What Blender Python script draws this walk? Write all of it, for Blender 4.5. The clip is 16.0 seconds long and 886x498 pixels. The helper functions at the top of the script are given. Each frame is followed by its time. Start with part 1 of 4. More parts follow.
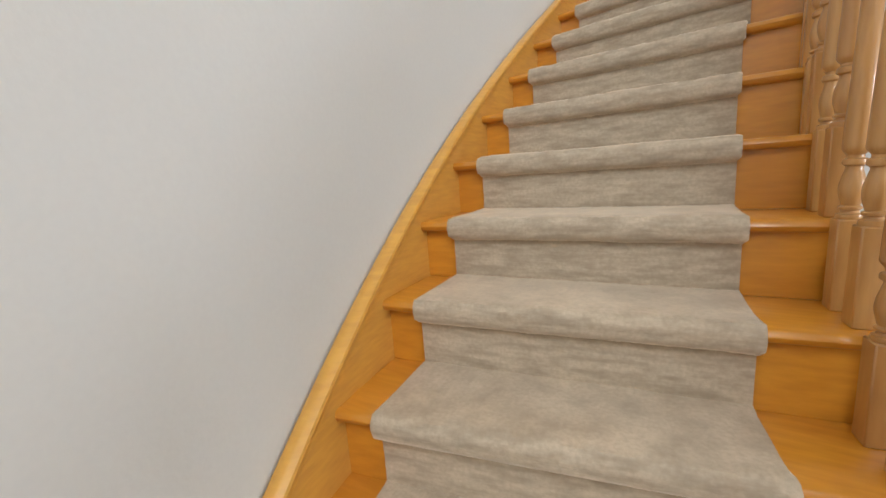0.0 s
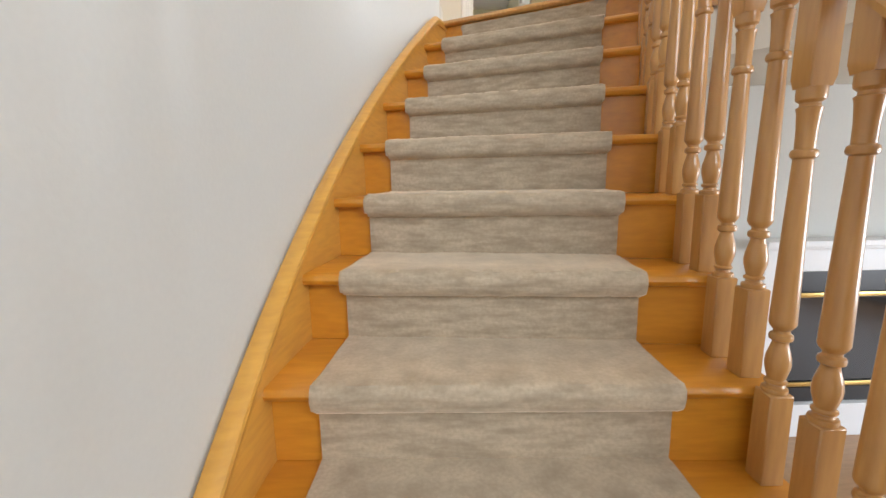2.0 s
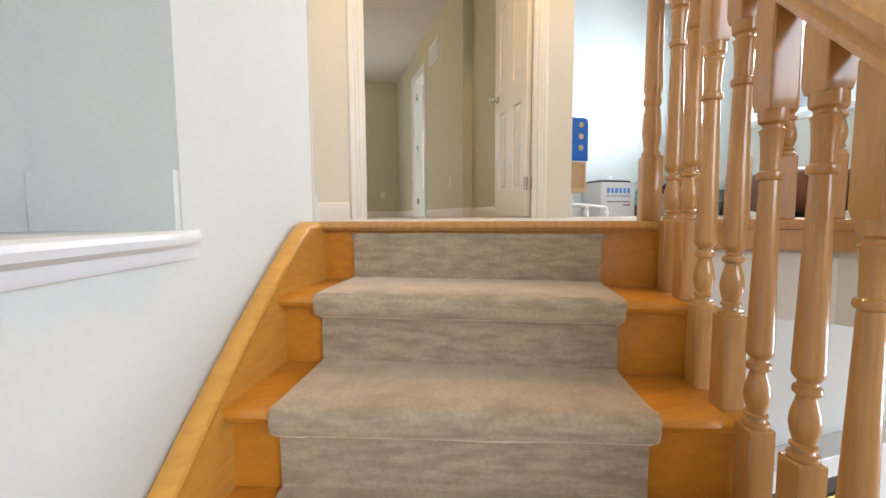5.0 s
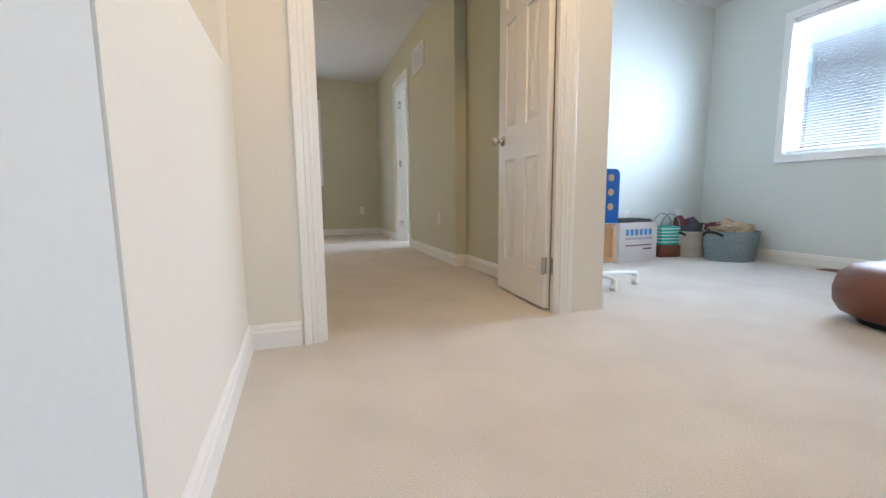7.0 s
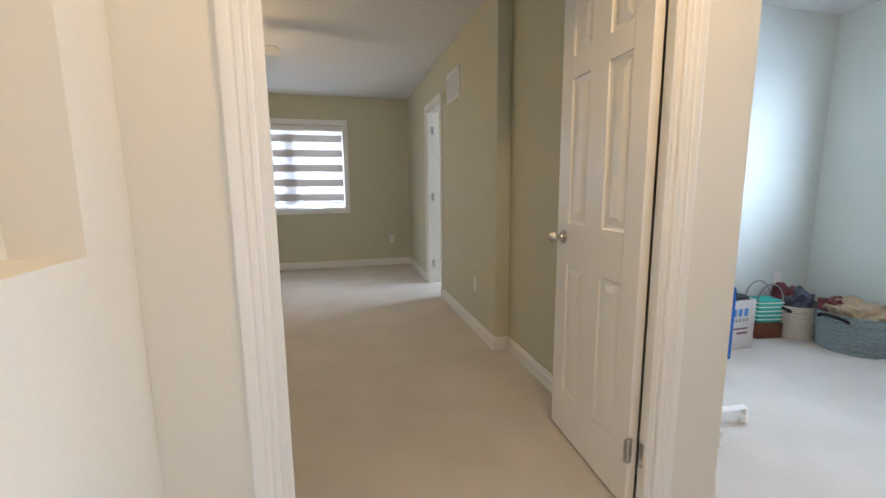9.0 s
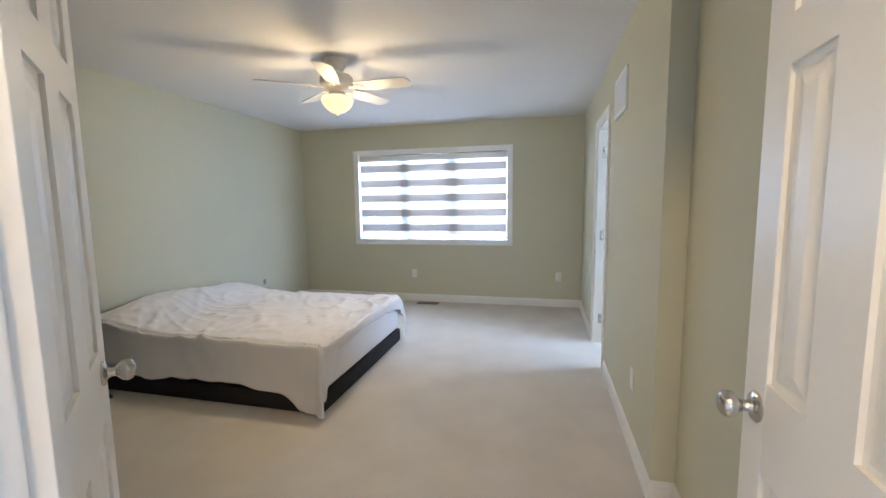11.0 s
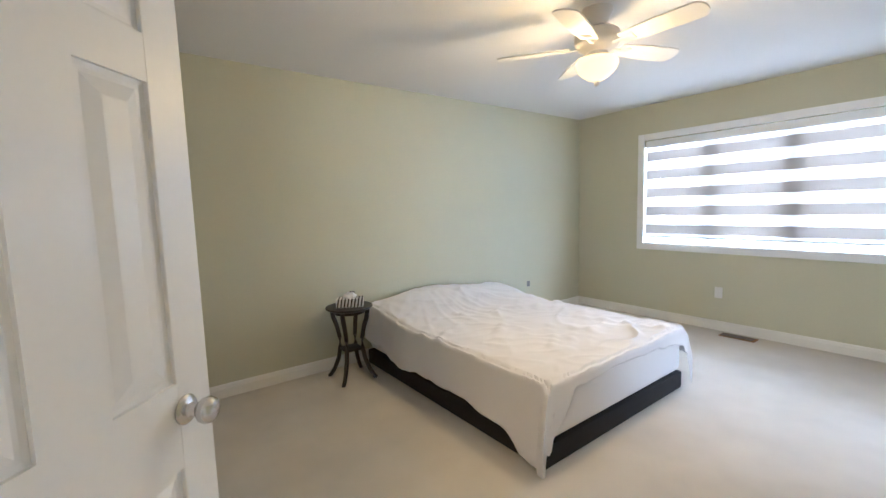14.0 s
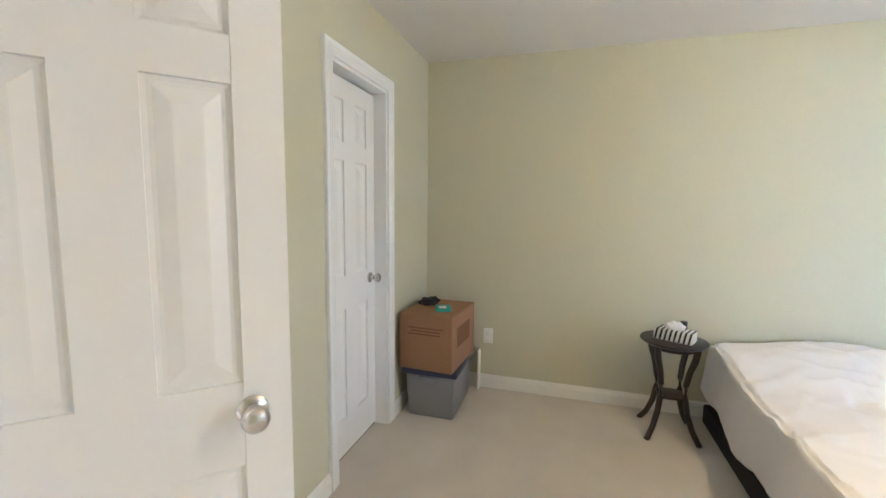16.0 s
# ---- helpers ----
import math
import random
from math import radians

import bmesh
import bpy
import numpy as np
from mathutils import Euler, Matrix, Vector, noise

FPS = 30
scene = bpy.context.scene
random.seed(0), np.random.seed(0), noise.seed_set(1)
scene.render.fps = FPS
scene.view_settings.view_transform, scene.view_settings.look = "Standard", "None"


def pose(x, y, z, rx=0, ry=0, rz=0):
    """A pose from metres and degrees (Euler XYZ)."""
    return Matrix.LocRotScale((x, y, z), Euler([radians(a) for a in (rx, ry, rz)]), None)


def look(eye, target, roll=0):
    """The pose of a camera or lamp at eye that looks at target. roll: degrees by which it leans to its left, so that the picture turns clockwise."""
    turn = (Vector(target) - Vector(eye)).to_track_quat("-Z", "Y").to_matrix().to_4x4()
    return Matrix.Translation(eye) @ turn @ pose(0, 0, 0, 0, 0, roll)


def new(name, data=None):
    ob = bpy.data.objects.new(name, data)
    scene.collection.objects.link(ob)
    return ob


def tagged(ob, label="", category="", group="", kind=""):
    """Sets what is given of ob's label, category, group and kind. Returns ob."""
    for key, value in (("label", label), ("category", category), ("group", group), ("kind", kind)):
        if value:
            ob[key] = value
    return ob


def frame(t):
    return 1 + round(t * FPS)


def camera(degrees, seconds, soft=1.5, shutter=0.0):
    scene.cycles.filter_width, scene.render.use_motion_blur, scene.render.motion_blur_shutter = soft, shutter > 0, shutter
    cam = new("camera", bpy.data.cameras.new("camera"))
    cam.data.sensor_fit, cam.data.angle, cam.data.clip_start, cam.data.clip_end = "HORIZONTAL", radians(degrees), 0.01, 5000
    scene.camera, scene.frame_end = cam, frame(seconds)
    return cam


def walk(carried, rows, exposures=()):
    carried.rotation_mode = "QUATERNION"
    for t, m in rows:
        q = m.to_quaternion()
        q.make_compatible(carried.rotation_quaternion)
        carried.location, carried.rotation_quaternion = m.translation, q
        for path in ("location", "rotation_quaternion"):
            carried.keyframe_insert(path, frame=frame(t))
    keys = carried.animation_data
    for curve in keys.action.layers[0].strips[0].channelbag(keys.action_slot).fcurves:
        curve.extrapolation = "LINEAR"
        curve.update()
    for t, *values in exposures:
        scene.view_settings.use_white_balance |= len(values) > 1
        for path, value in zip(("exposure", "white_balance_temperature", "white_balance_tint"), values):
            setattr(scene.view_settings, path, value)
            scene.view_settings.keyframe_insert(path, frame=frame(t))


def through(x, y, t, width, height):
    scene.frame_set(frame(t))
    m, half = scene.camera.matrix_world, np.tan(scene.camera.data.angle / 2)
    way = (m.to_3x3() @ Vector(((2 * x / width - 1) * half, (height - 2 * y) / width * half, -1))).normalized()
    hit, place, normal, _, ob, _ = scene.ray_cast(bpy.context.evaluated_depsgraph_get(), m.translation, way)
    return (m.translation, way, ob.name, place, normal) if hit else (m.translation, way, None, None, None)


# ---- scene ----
cam = camera(94.2, 16.0)
PATH = [
    (0, (0.056, -4.353, -1.475), (-0.997, -2.691, -1.834), -3.9),
    (0.5, (-0.063, -4.13, -1.306), (-0.775, -2.296, -1.665), -2.5),
    (1, (-0.206, -3.935, -1.168), (-0.559, -1.997, -1.512), -1.7),
    (1.5, (-0.267, -3.755, -1.011), (-0.425, -1.792, -1.354), -1.3),
    (2, (-0.346, -3.594, -0.848), (-0.293, -1.623, -1.181), -1.0),
    (2.5, (-0.351, -3.421, -0.734), (-0.164, -1.456, -1.054), -1.2),
    (3, (-0.338, -3.257, -0.569), (-0.075, -1.295, -0.856), -1.0),
    (3.5, (-0.332, -3.077, -0.407), (0.048, -1.13, -0.666), -0.7),
    (4, (-0.308, -2.877, -0.264), (0.133, -0.936, -0.469), -0.7),
    (4.5, (-0.296, -2.694, -0.114), (0.213, -0.768, -0.284), -0.6),
    (5, (-0.268, -2.502, 0.021), (0.319, -0.597, -0.142), -0.3),
    (7.5, (-0.015, -1.57, 0.742), (0.636, 0.3, 0.463), -0.4),
    (8, (0.025, -1.402, 0.88), (0.637, 0.479, 0.582), -0.5),
    (8.5, (0.089, -1.23, 1.03), (0.719, 0.646, 0.736), -0.2),
    (9, (0.181, -1.054, 1.165), (0.66, 0.865, 0.868), -0.5),
    (11.5, (0.866, -0.246, 1.368), (0.197, 1.628, 1.17), -0.8),
    (12, (0.978, -0.23, 1.364), (0.132, 1.573, 1.173), -1.2),
    (12.5, (1.013, -0.208, 1.361), (0.005, 1.509, 1.177), -1.7),
    (13, (0.876, -0.035, 1.357), (-0.269, 1.596, 1.19), -1.8),
    (13.5, (0.713, 0.147, 1.356), (-0.665, 1.584, 1.163), -1.9),
    (14, (0.636, 0.403, 1.352), (-0.961, 1.589, 1.152), -1.7),
    (14.5, (0.519, 0.617, 1.338), (-1.315, 1.385, 1.121), -1.3),
    (15, (0.393, 0.798, 1.36), (-1.578, 1.072, 1.163), -0.8),
    (15.5, (0.325, 0.976, 1.368), (-1.625, 0.571, 1.177), -0.2),
    (16, (0.313, 1.088, 1.375), (-1.59, 0.506, 1.171), 0.6),
]
EXPOSURE = [(0, -0.12, 6050, 10), (2, -0.04, 6050, 10), (4, 0.06, 5950, 10), (5, -0.06, 5900, 10), (7.5, -0.46, 5350, 10), (9, -0.52, 5450, 10), (11.5, 0.17, 4720, 10), (13.5, 0.33, 4760, 9), (14.5, 0.52, 4980, 10), (15.2, 0.78, 4950, 10), (16, 0.98, 4820, 9)]
walk(cam, [(t, look(eye, target, roll)) for t, eye, target, roll in PATH], EXPOSURE)

# ---- world and large lights ----
world = bpy.data.worlds.new("world")
scene.world = world
world.use_nodes = True
wn = world.node_tree.nodes
sky = wn.new("ShaderNodeTexSky")
sky.sky_type, sky.sun_disc, sky.sun_elevation, sky.sun_rotation = "NISHITA", False, radians(48), radians(160)
wn["Background"].inputs["Strength"].default_value = 0.15
world.node_tree.links.new(sky.outputs[0], wn["Background"].inputs["Color"])


def area(name, eye, target, w, hgt, watts, color):
    data = bpy.data.lights.new(name, "AREA")
    data.shape, data.size, data.size_y, data.energy, data.color = "RECTANGLE", w, hgt, watts, color
    ob = new(name, data)
    ob.matrix_world = look(eye, target)
    return ob


# Unseen foyer window, assumed; set high so the treads catch more light.
area("foyer_assumed_daylight", (1.6, -6.52, 1.30), (1.3, -3, -0.9), 3.2, 1.8, 125, (0.95, 0.98, 1.0))
# Added fill for the balusters and living wall; no window is known here.
area("living_fill_light", (5.98, -4.2, -1.3), (2.0, -3.0, -1.5), 2.6, 1.8, 170, (0.97, 0.98, 1.0))
area("loft_window_light", (4.035, 0.105, 1.495), (2.4, 0.105, 1.495), 1.2, 1.06, 165, (0.92, 0.96, 1.0))
area("bedroom_window_light", (-0.78, 5.42, 1.47), (-0.78, 2.0, 1.2), 2.1, 1.2, 720, (0.90, 0.95, 1.0))
area("ensuite_window_light", (3.2, 3.6, 1.7), (1.2, 3.4, 0.0), 1.0, 1.0, 70, (0.95, 0.98, 1.0))
bulb = bpy.data.lights.new("fan_bulb", "POINT")
bulb.energy, bulb.color, bulb.shadow_soft_size = 42, (1.0, 0.63, 0.25), 0.10
new("fan_bulb", bulb).location = (-0.79, 2.6, 2.13)
hall_bulb = bpy.data.lights.new("hall_bulb", "POINT")
hall_bulb.energy, hall_bulb.color, hall_bulb.shadow_soft_size = 62, (1.0, 0.60, 0.22), 0.10
new("hall_bulb", hall_bulb).location = (0.75, -0.85, 2.33)


# ---- materials ----
def material(name, color, rough=0.6, metal=0.0, grain=0.0, scale=60.0, stretch=(1, 1, 1), bump=0.0, blotch=0.0, blotch_scale=1.5,
             dark=None, coat=0.0, spec=0.5, vary=0.0, sheen=0.0):
    """Principled surface with two scales of colour variation and fine relief."""
    m = bpy.data.materials.new(name)
    m.use_nodes = True
    t = m.node_tree
    b = t.nodes["Principled BSDF"]
    b.inputs["Roughness"].default_value = rough
    b.inputs["Metallic"].default_value = metal
    b.inputs["Coat Weight"].default_value = coat
    b.inputs["Coat Roughness"].default_value = 0.12
    b.inputs["Specular IOR Level"].default_value = spec
    b.inputs["Sheen Weight"].default_value = sheen
    b.inputs["Sheen Roughness"].default_value = 0.45
    b.inputs["Sheen Tint"].default_value = (1.0, 0.87, 0.68, 1)
    b.inputs["Base Color"].default_value = (*color, 1)
    dark = dark or tuple(c * 0.55 for c in color)
    co = t.nodes.new("ShaderNodeTexCoord")
    mp = t.nodes.new("ShaderNodeMapping")
    mp.inputs["Scale"].default_value = stretch
    t.links.new(co.outputs["Object"], mp.inputs["Vector"])
    fine = t.nodes.new("ShaderNodeTexNoise")
    fine.inputs["Scale"].default_value = scale
    fine.inputs["Detail"].default_value = 5
    t.links.new(mp.outputs[0], fine.inputs["Vector"])
    wide = t.nodes.new("ShaderNodeTexNoise")
    wide.inputs["Scale"].default_value = blotch_scale
    wide.inputs["Detail"].default_value = 3
    t.links.new(co.outputs["Object"], wide.inputs["Vector"])
    def blend(value, amount, a, bcol):
        ramp = t.nodes.new("ShaderNodeMapRange")
        ramp.inputs["From Min"].default_value, ramp.inputs["From Max"].default_value = 0.35, 0.7
        ramp.inputs["To Min"].default_value, ramp.inputs["To Max"].default_value = 0.0, amount
        t.links.new(value, ramp.inputs["Value"])
        mix = t.nodes.new("ShaderNodeMix")
        mix.data_type = "RGBA"
        t.links.new(ramp.outputs[0], mix.inputs["Factor"])
        if isinstance(a, tuple):
            mix.inputs["A"].default_value = (*a, 1)
        else:
            t.links.new(a, mix.inputs["A"])
        mix.inputs["B"].default_value = (*bcol, 1)
        return mix.outputs["Result"]
    c1 = blend(fine.outputs["Fac"], grain, color, dark)
    c2 = blend(wide.outputs["Fac"], blotch, c1, dark)
    if vary:
        info = t.nodes.new("ShaderNodeObjectInfo")
        tone = t.nodes.new("ShaderNodeMix")
        tone.data_type = "RGBA"
        amount = t.nodes.new("ShaderNodeMath")
        amount.operation = "MULTIPLY"
        amount.inputs[1].default_value = vary
        t.links.new(info.outputs["Random"], amount.inputs[0])
        t.links.new(amount.outputs[0], tone.inputs["Factor"])
        t.links.new(c2, tone.inputs["A"])
        tone.inputs["B"].default_value = (*dark, 1)
        c2 = tone.outputs["Result"]
    t.links.new(c2, b.inputs["Base Color"])
    if bump:
        bp = t.nodes.new("ShaderNodeBump")
        bp.inputs["Strength"].default_value = bump
        bp.inputs["Distance"].default_value = 0.004
        t.links.new(fine.outputs["Fac"], bp.inputs["Height"])
        t.links.new(bp.outputs[0], b.inputs["Normal"])
    return m


M_STAIR_WALL = material("stair_wall_paint", (0.665, 0.675, 0.645), 0.75, grain=0.05, scale=90, bump=0.08, blotch=0.04)
# Stair wall paint again, with the hall lamp's warm cast put into the colour.
M_HALL_WALL_WARM = material("hall_wall_paint_warmed", (0.74, 0.705, 0.62), 0.7, grain=0.05, scale=90, bump=0.08, blotch=0.04)
M_BED_WALL = material("bedroom_wall_paint", (0.57, 0.557, 0.42), 0.75, grain=0.05, scale=90, bump=0.08, blotch=0.05)
M_LOFT_WALL = material("loft_wall_paint", (0.66, 0.71, 0.69), 0.75, grain=0.05, scale=90, bump=0.08, blotch=0.04)
M_CEIL = material("ceiling_paint", (0.80, 0.79, 0.78), 0.9, grain=0.08, scale=140, bump=0.25, blotch=0.03)
M_TRIM = material("white_trim_paint", (0.80, 0.785, 0.745), 0.38, grain=0.03, scale=60, bump=0.02, blotch=0.04)
M_WINTRIM = material("window_white_paint", (0.82, 0.83, 0.84), 0.4, grain=0.03, blotch=0.03)
M_CARPET = material("beige_carpet", (0.69, 0.65, 0.595), 0.98, grain=0.35, scale=260, bump=0.8, blotch=0.24, blotch_scale=3.0, spec=0.1)
M_RUNNER = material("taupe_stair_carpet", (0.555, 0.455, 0.325), 0.98, grain=0.7, scale=13, stretch=(1.0, 1.0, 4.5), bump=0.6, blotch=0.36,
                    blotch_scale=110, dark=(0.285, 0.222, 0.152), spec=0.1, sheen=1.0)
M_OAK = material("varnished_oak", (0.72, 0.385, 0.065), 0.35, grain=0.4, scale=14, stretch=(1, 1, 6), bump=0.04, blotch=0.2,
                 dark=(0.46, 0.21, 0.045), coat=0.35)
M_TREAD = material("orange_oak", (0.72, 0.315, 0.026), 0.35, grain=0.4, scale=10, stretch=(1.0, 6, 6), bump=0.04, blotch=0.25,
                   dark=(0.42, 0.14, 0.012), coat=0.5, vary=0.25)
M_BALUSTER = material("honey_oak", (0.60, 0.325, 0.095), 0.30, grain=0.45, scale=16, stretch=(5, 5, 0.6), bump=0.05, blotch=0.2,
                      dark=(0.33, 0.135, 0.036), coat=0.6, vary=0.45)
M_NICKEL = material("satin_nickel", (0.62, 0.60, 0.57), 0.25, 1.0, grain=0.1)
M_DARKWOOD = material("espresso_wood", (0.016, 0.0095, 0.0075), 0.38, grain=0.4, stretch=(1, 1, 5), coat=0.06)
M_SHEET = material("white_cotton", (0.79, 0.78, 0.81), 0.9, grain=0.06, scale=300, bump=0.12, blotch=0.05, spec=0.2)
M_BEDBASE = material("black_fabric", (0.012, 0.011, 0.013), 0.9, grain=0.4, scale=300, bump=0.2)
M_CARD = material("brown_cardboard", (0.30, 0.165, 0.085), 0.85, grain=0.2, scale=30, stretch=(1, 1, 6), bump=0.06, blotch=0.2)
M_BIN = material("grey_plastic", (0.24, 0.235, 0.245), 0.45, grain=0.06, blotch=0.1)
M_LID = material("navy_plastic", (0.016, 0.020, 0.055), 0.4, grain=0.1)
M_BLACK = material("black_metal", (0.010, 0.010, 0.011), 0.35, grain=0.2)
M_BRASS = material("brass", (0.70, 0.50, 0.18), 0.3, 1.0, grain=0.1)
M_FIREGLASS = material("firebox_dark_glass", (0.015, 0.015, 0.016), 0.08, grain=0.1)
M_WHITEPL = material("white_plastic", (0.78, 0.77, 0.74), 0.4, grain=0.03)
M_FANWHITE = material("fan_white", (0.76, 0.73, 0.68), 0.4, grain=0.04)
M_BLUE = material("blue_plastic", (0.006, 0.10, 0.42), 0.4, grain=0.05)
M_MAPLE = material("light_maple", (0.56, 0.36, 0.20), 0.45, grain=0.3, stretch=(1, 1, 6))
M_BOXWHITE = material("white_carton", (0.52, 0.485, 0.455), 0.8, grain=0.1, blotch=0.1)
M_PRINTBLUE = material("blue_print", (0.05, 0.17, 0.42), 0.7)
M_BASKET = material("blue_grey_wicker", (0.27, 0.33, 0.35), 0.9, grain=0.6, scale=40, stretch=(1, 1, 4), bump=1.0)
M_BASKETW = material("white_wicker", (0.62, 0.58, 0.51), 0.9, grain=0.45, scale=40, stretch=(1, 1, 4), bump=1.0)
M_TEAL = material("teal_fabric", (0.06, 0.42, 0.36), 0.85, grain=0.3, scale=40)
M_CLOTHA = material("tan_cloth", (0.42, 0.33, 0.22), 0.95, grain=0.5, scale=50, bump=0.3)
M_CLOTHB = material("maroon_cloth", (0.13, 0.035, 0.04), 0.95, grain=0.5, scale=50, bump=0.3)
M_CLOTHC = material("slate_cloth", (0.07, 0.08, 0.11), 0.95, grain=0.5, scale=50, bump=0.3)
M_LEATHER = material("brown_leather", (0.13, 0.042, 0.018), 0.45, grain=0.3, scale=90, bump=0.2)
M_BRICKRED = material("neighbour_brick", (0.36, 0.16, 0.12), 0.85, grain=0.3, scale=8, stretch=(1, 1, 4))
M_LOWFLOOR = material("lower_floor_wood", (0.42, 0.25, 0.13), 0.35, grain=0.4, scale=8, stretch=(1, 6, 1))


def glassy(name, color, transmission, rough, emission=None, strength=0.0):
    m = bpy.data.materials.new(name)
    m.use_nodes = True
    b = m.node_tree.nodes["Principled BSDF"]
    b.inputs["Base Color"].default_value = (*color, 1)
    b.inputs["Transmission Weight"].default_value = transmission
    b.inputs["Roughness"].default_value = rough
    if emission:
        b.inputs["Emission Color"].default_value = (*emission, 1)
        b.inputs["Emission Strength"].default_value = strength
    return m


M_GLASS = glassy("window_glass", (1, 1, 1), 1.0, 0.0)
M_BOWL = glassy("frosted_amber_glass", (1.0, 0.86, 0.62), 0.0, 0.4, (1.0, 0.64, 0.26), 1.15)


def cloth_blind(name, color, through, see):
    """Woven blind cloth: diffuse, lets light through, and is partly open weave."""
    m = bpy.data.materials.new(name)
    m.use_nodes = True
    t = m.node_tree
    t.nodes.remove(t.nodes["Principled BSDF"])
    out = t.nodes["Material Output"]
    d, tr, tp = t.nodes.new("ShaderNodeBsdfDiffuse"), t.nodes.new("ShaderNodeBsdfTranslucent"), t.nodes.new("ShaderNodeBsdfTransparent")
    d.inputs["Color"].default_value = tr.inputs["Color"].default_value = (*color, 1)
    a, b = t.nodes.new("ShaderNodeMixShader"), t.nodes.new("ShaderNodeMixShader")
    a.inputs[0].default_value, b.inputs[0].default_value = through, see
    t.links.new(d.outputs[0], a.inputs[1])
    t.links.new(tr.outputs[0], a.inputs[2])
    t.links.new(a.outputs[0], b.inputs[1])
    t.links.new(tp.outputs[0], b.inputs[2])
    t.links.new(b.outputs[0], out.inputs["Surface"])
    return m


M_SHEER = cloth_blind("sheer_blind_cloth", (0.85, 0.85, 0.86), 0.022, 0.22)
M_SLAT = cloth_blind("white_slat", (0.80, 0.85, 0.9), 0.03, 0.0)
M_OPAQUE = cloth_blind("taupe_blind_cloth", (0.38, 0.35, 0.32), 0.20, 0.0)


# ---- building helpers ----
def link(name, bm, mat, smooth=False):
    me = bpy.data.meshes.new(name)
    bmesh.ops.recalc_face_normals(bm, faces=bm.faces)
    bm.to_mesh(me)
    bm.free()
    me.materials.append(mat)
    if smooth:
        me.polygons.foreach_set("use_smooth", [True] * len(me.polygons))
        me.set_sharp_from_angle(angle=radians(40))
    return new(name, me)


def part(name, bm, mat, parent, label="", smooth=True):
    ob = link(name, bm, mat, smooth)
    ob.parent = parent
    return tagged(ob, label)


def thing(name, label, category, group="", at=(0, 0, 0), turn=0.0):
    ob = new(name)
    ob.empty_display_size = 0.05
    ob.matrix_world = pose(*at, 0, 0, turn)
    return tagged(ob, label, category, group)


def structure(name, bm, mat, label, category, smooth=False):
    return tagged(link(name, bm, mat, smooth), label, category, kind="structure")


def box(bm, x0, x1, y0, y1, z0, z1, bevel=0.0, seg=2, m=None):
    r = bmesh.ops.create_cube(bm, size=1.0)
    vs = r["verts"]
    for v in vs:
        v.co = Vector((x0 + (v.co.x + 0.5) * (x1 - x0), y0 + (v.co.y + 0.5) * (y1 - y0), z0 + (v.co.z + 0.5) * (z1 - z0)))
    if bevel:
        es = {e for v in vs for e in v.link_edges}
        made = bmesh.ops.bevel(bm, geom=list(es), offset=bevel, segments=seg, profile=0.5, affect="EDGES")
        vs = list({v for f in made["faces"] for v in f.verts} | {v for v in vs if v.is_valid})
    if m is not None:
        bmesh.ops.transform(bm, matrix=m, verts=vs)
    return bm


def boxes(*rows, bevel=0.0):
    bm = bmesh.new()
    for r in rows:
        box(bm, *r, bevel=bevel)
    return bm


def lathe(profile, seg=20, bm=None, at=(0, 0, 0)):
    """Turned shape round z from (radius, height) rows, closed at both ends."""
    bm = bm or bmesh.new()
    rings = []
    for r, z in profile:
        rings.append([bm.verts.new((at[0] + r * math.cos(2 * math.pi * i / seg), at[1] + r * math.sin(2 * math.pi * i / seg), at[2] + z)) for i in range(seg)])
    for a, b in zip(rings, rings[1:]):
        for i in range(seg):
            bm.faces.new((a[i], a[(i + 1) % seg], b[(i + 1) % seg], b[i]))
    bm.faces.new(rings[0])
    bm.faces.new(rings[-1])
    return bm


def tube(points, radius, seg=8, bm=None, flat=1.0):
    """A bent rod through points."""
    bm = bm or bmesh.new()
    pts = [Vector(p) for p in points]
    rings = []
    for i, p in enumerate(pts):
        d = (pts[min(i + 1, len(pts) - 1)] - pts[max(i - 1, 0)]).normalized()
        side = d.cross(Vector((0, 0, 1)))
        if side.length < 1e-3:
            side = d.cross(Vector((0, 1, 0)))
        side.normalize()
        up = side.cross(d)
        r = radius[i] if isinstance(radius, (list, tuple)) else radius
        rings.append([bm.verts.new(p + side * r * math.cos(2 * math.pi * k / seg) + up * r * flat * math.sin(2 * math.pi * k / seg)) for k in range(seg)])
    for a, b in zip(rings, rings[1:]):
        for k in range(seg):
            bm.faces.new((a[k], a[(k + 1) % seg], b[(k + 1) % seg], b[k]))
    bm.faces.new(rings[0])
    bm.faces.new(rings[-1])
    return bm


def sweep(sections, closed_ends=True, bm=None):
    """Skin over a row of closed outlines with equal point counts."""
    bm = bm or bmesh.new()
    rings = [[bm.verts.new(p) for p in s] for s in sections]
    n = len(rings[0])
    for a, b in zip(rings, rings[1:]):
        for k in range(n):
            bm.faces.new((a[k], a[(k + 1) % n], b[(k + 1) % n], b[k]))
    if closed_ends:
        bm.faces.new(rings[0])
        bm.faces.new(rings[-1])
    return bm


def prism(outline, z0, z1, bm=None):
    """Upright solid over a plan outline."""
    bm = bm or bmesh.new()
    lo = [bm.verts.new((x, y, z0)) for x, y in outline]
    hi = [bm.verts.new((x, y, z1)) for x, y in outline]
    n = len(lo)
    bm.faces.new(lo)
    bm.faces.new(hi)
    for i in range(n):
        bm.faces.new((lo[i], lo[(i + 1) % n], hi[(i + 1) % n], hi[i]))
    return bm


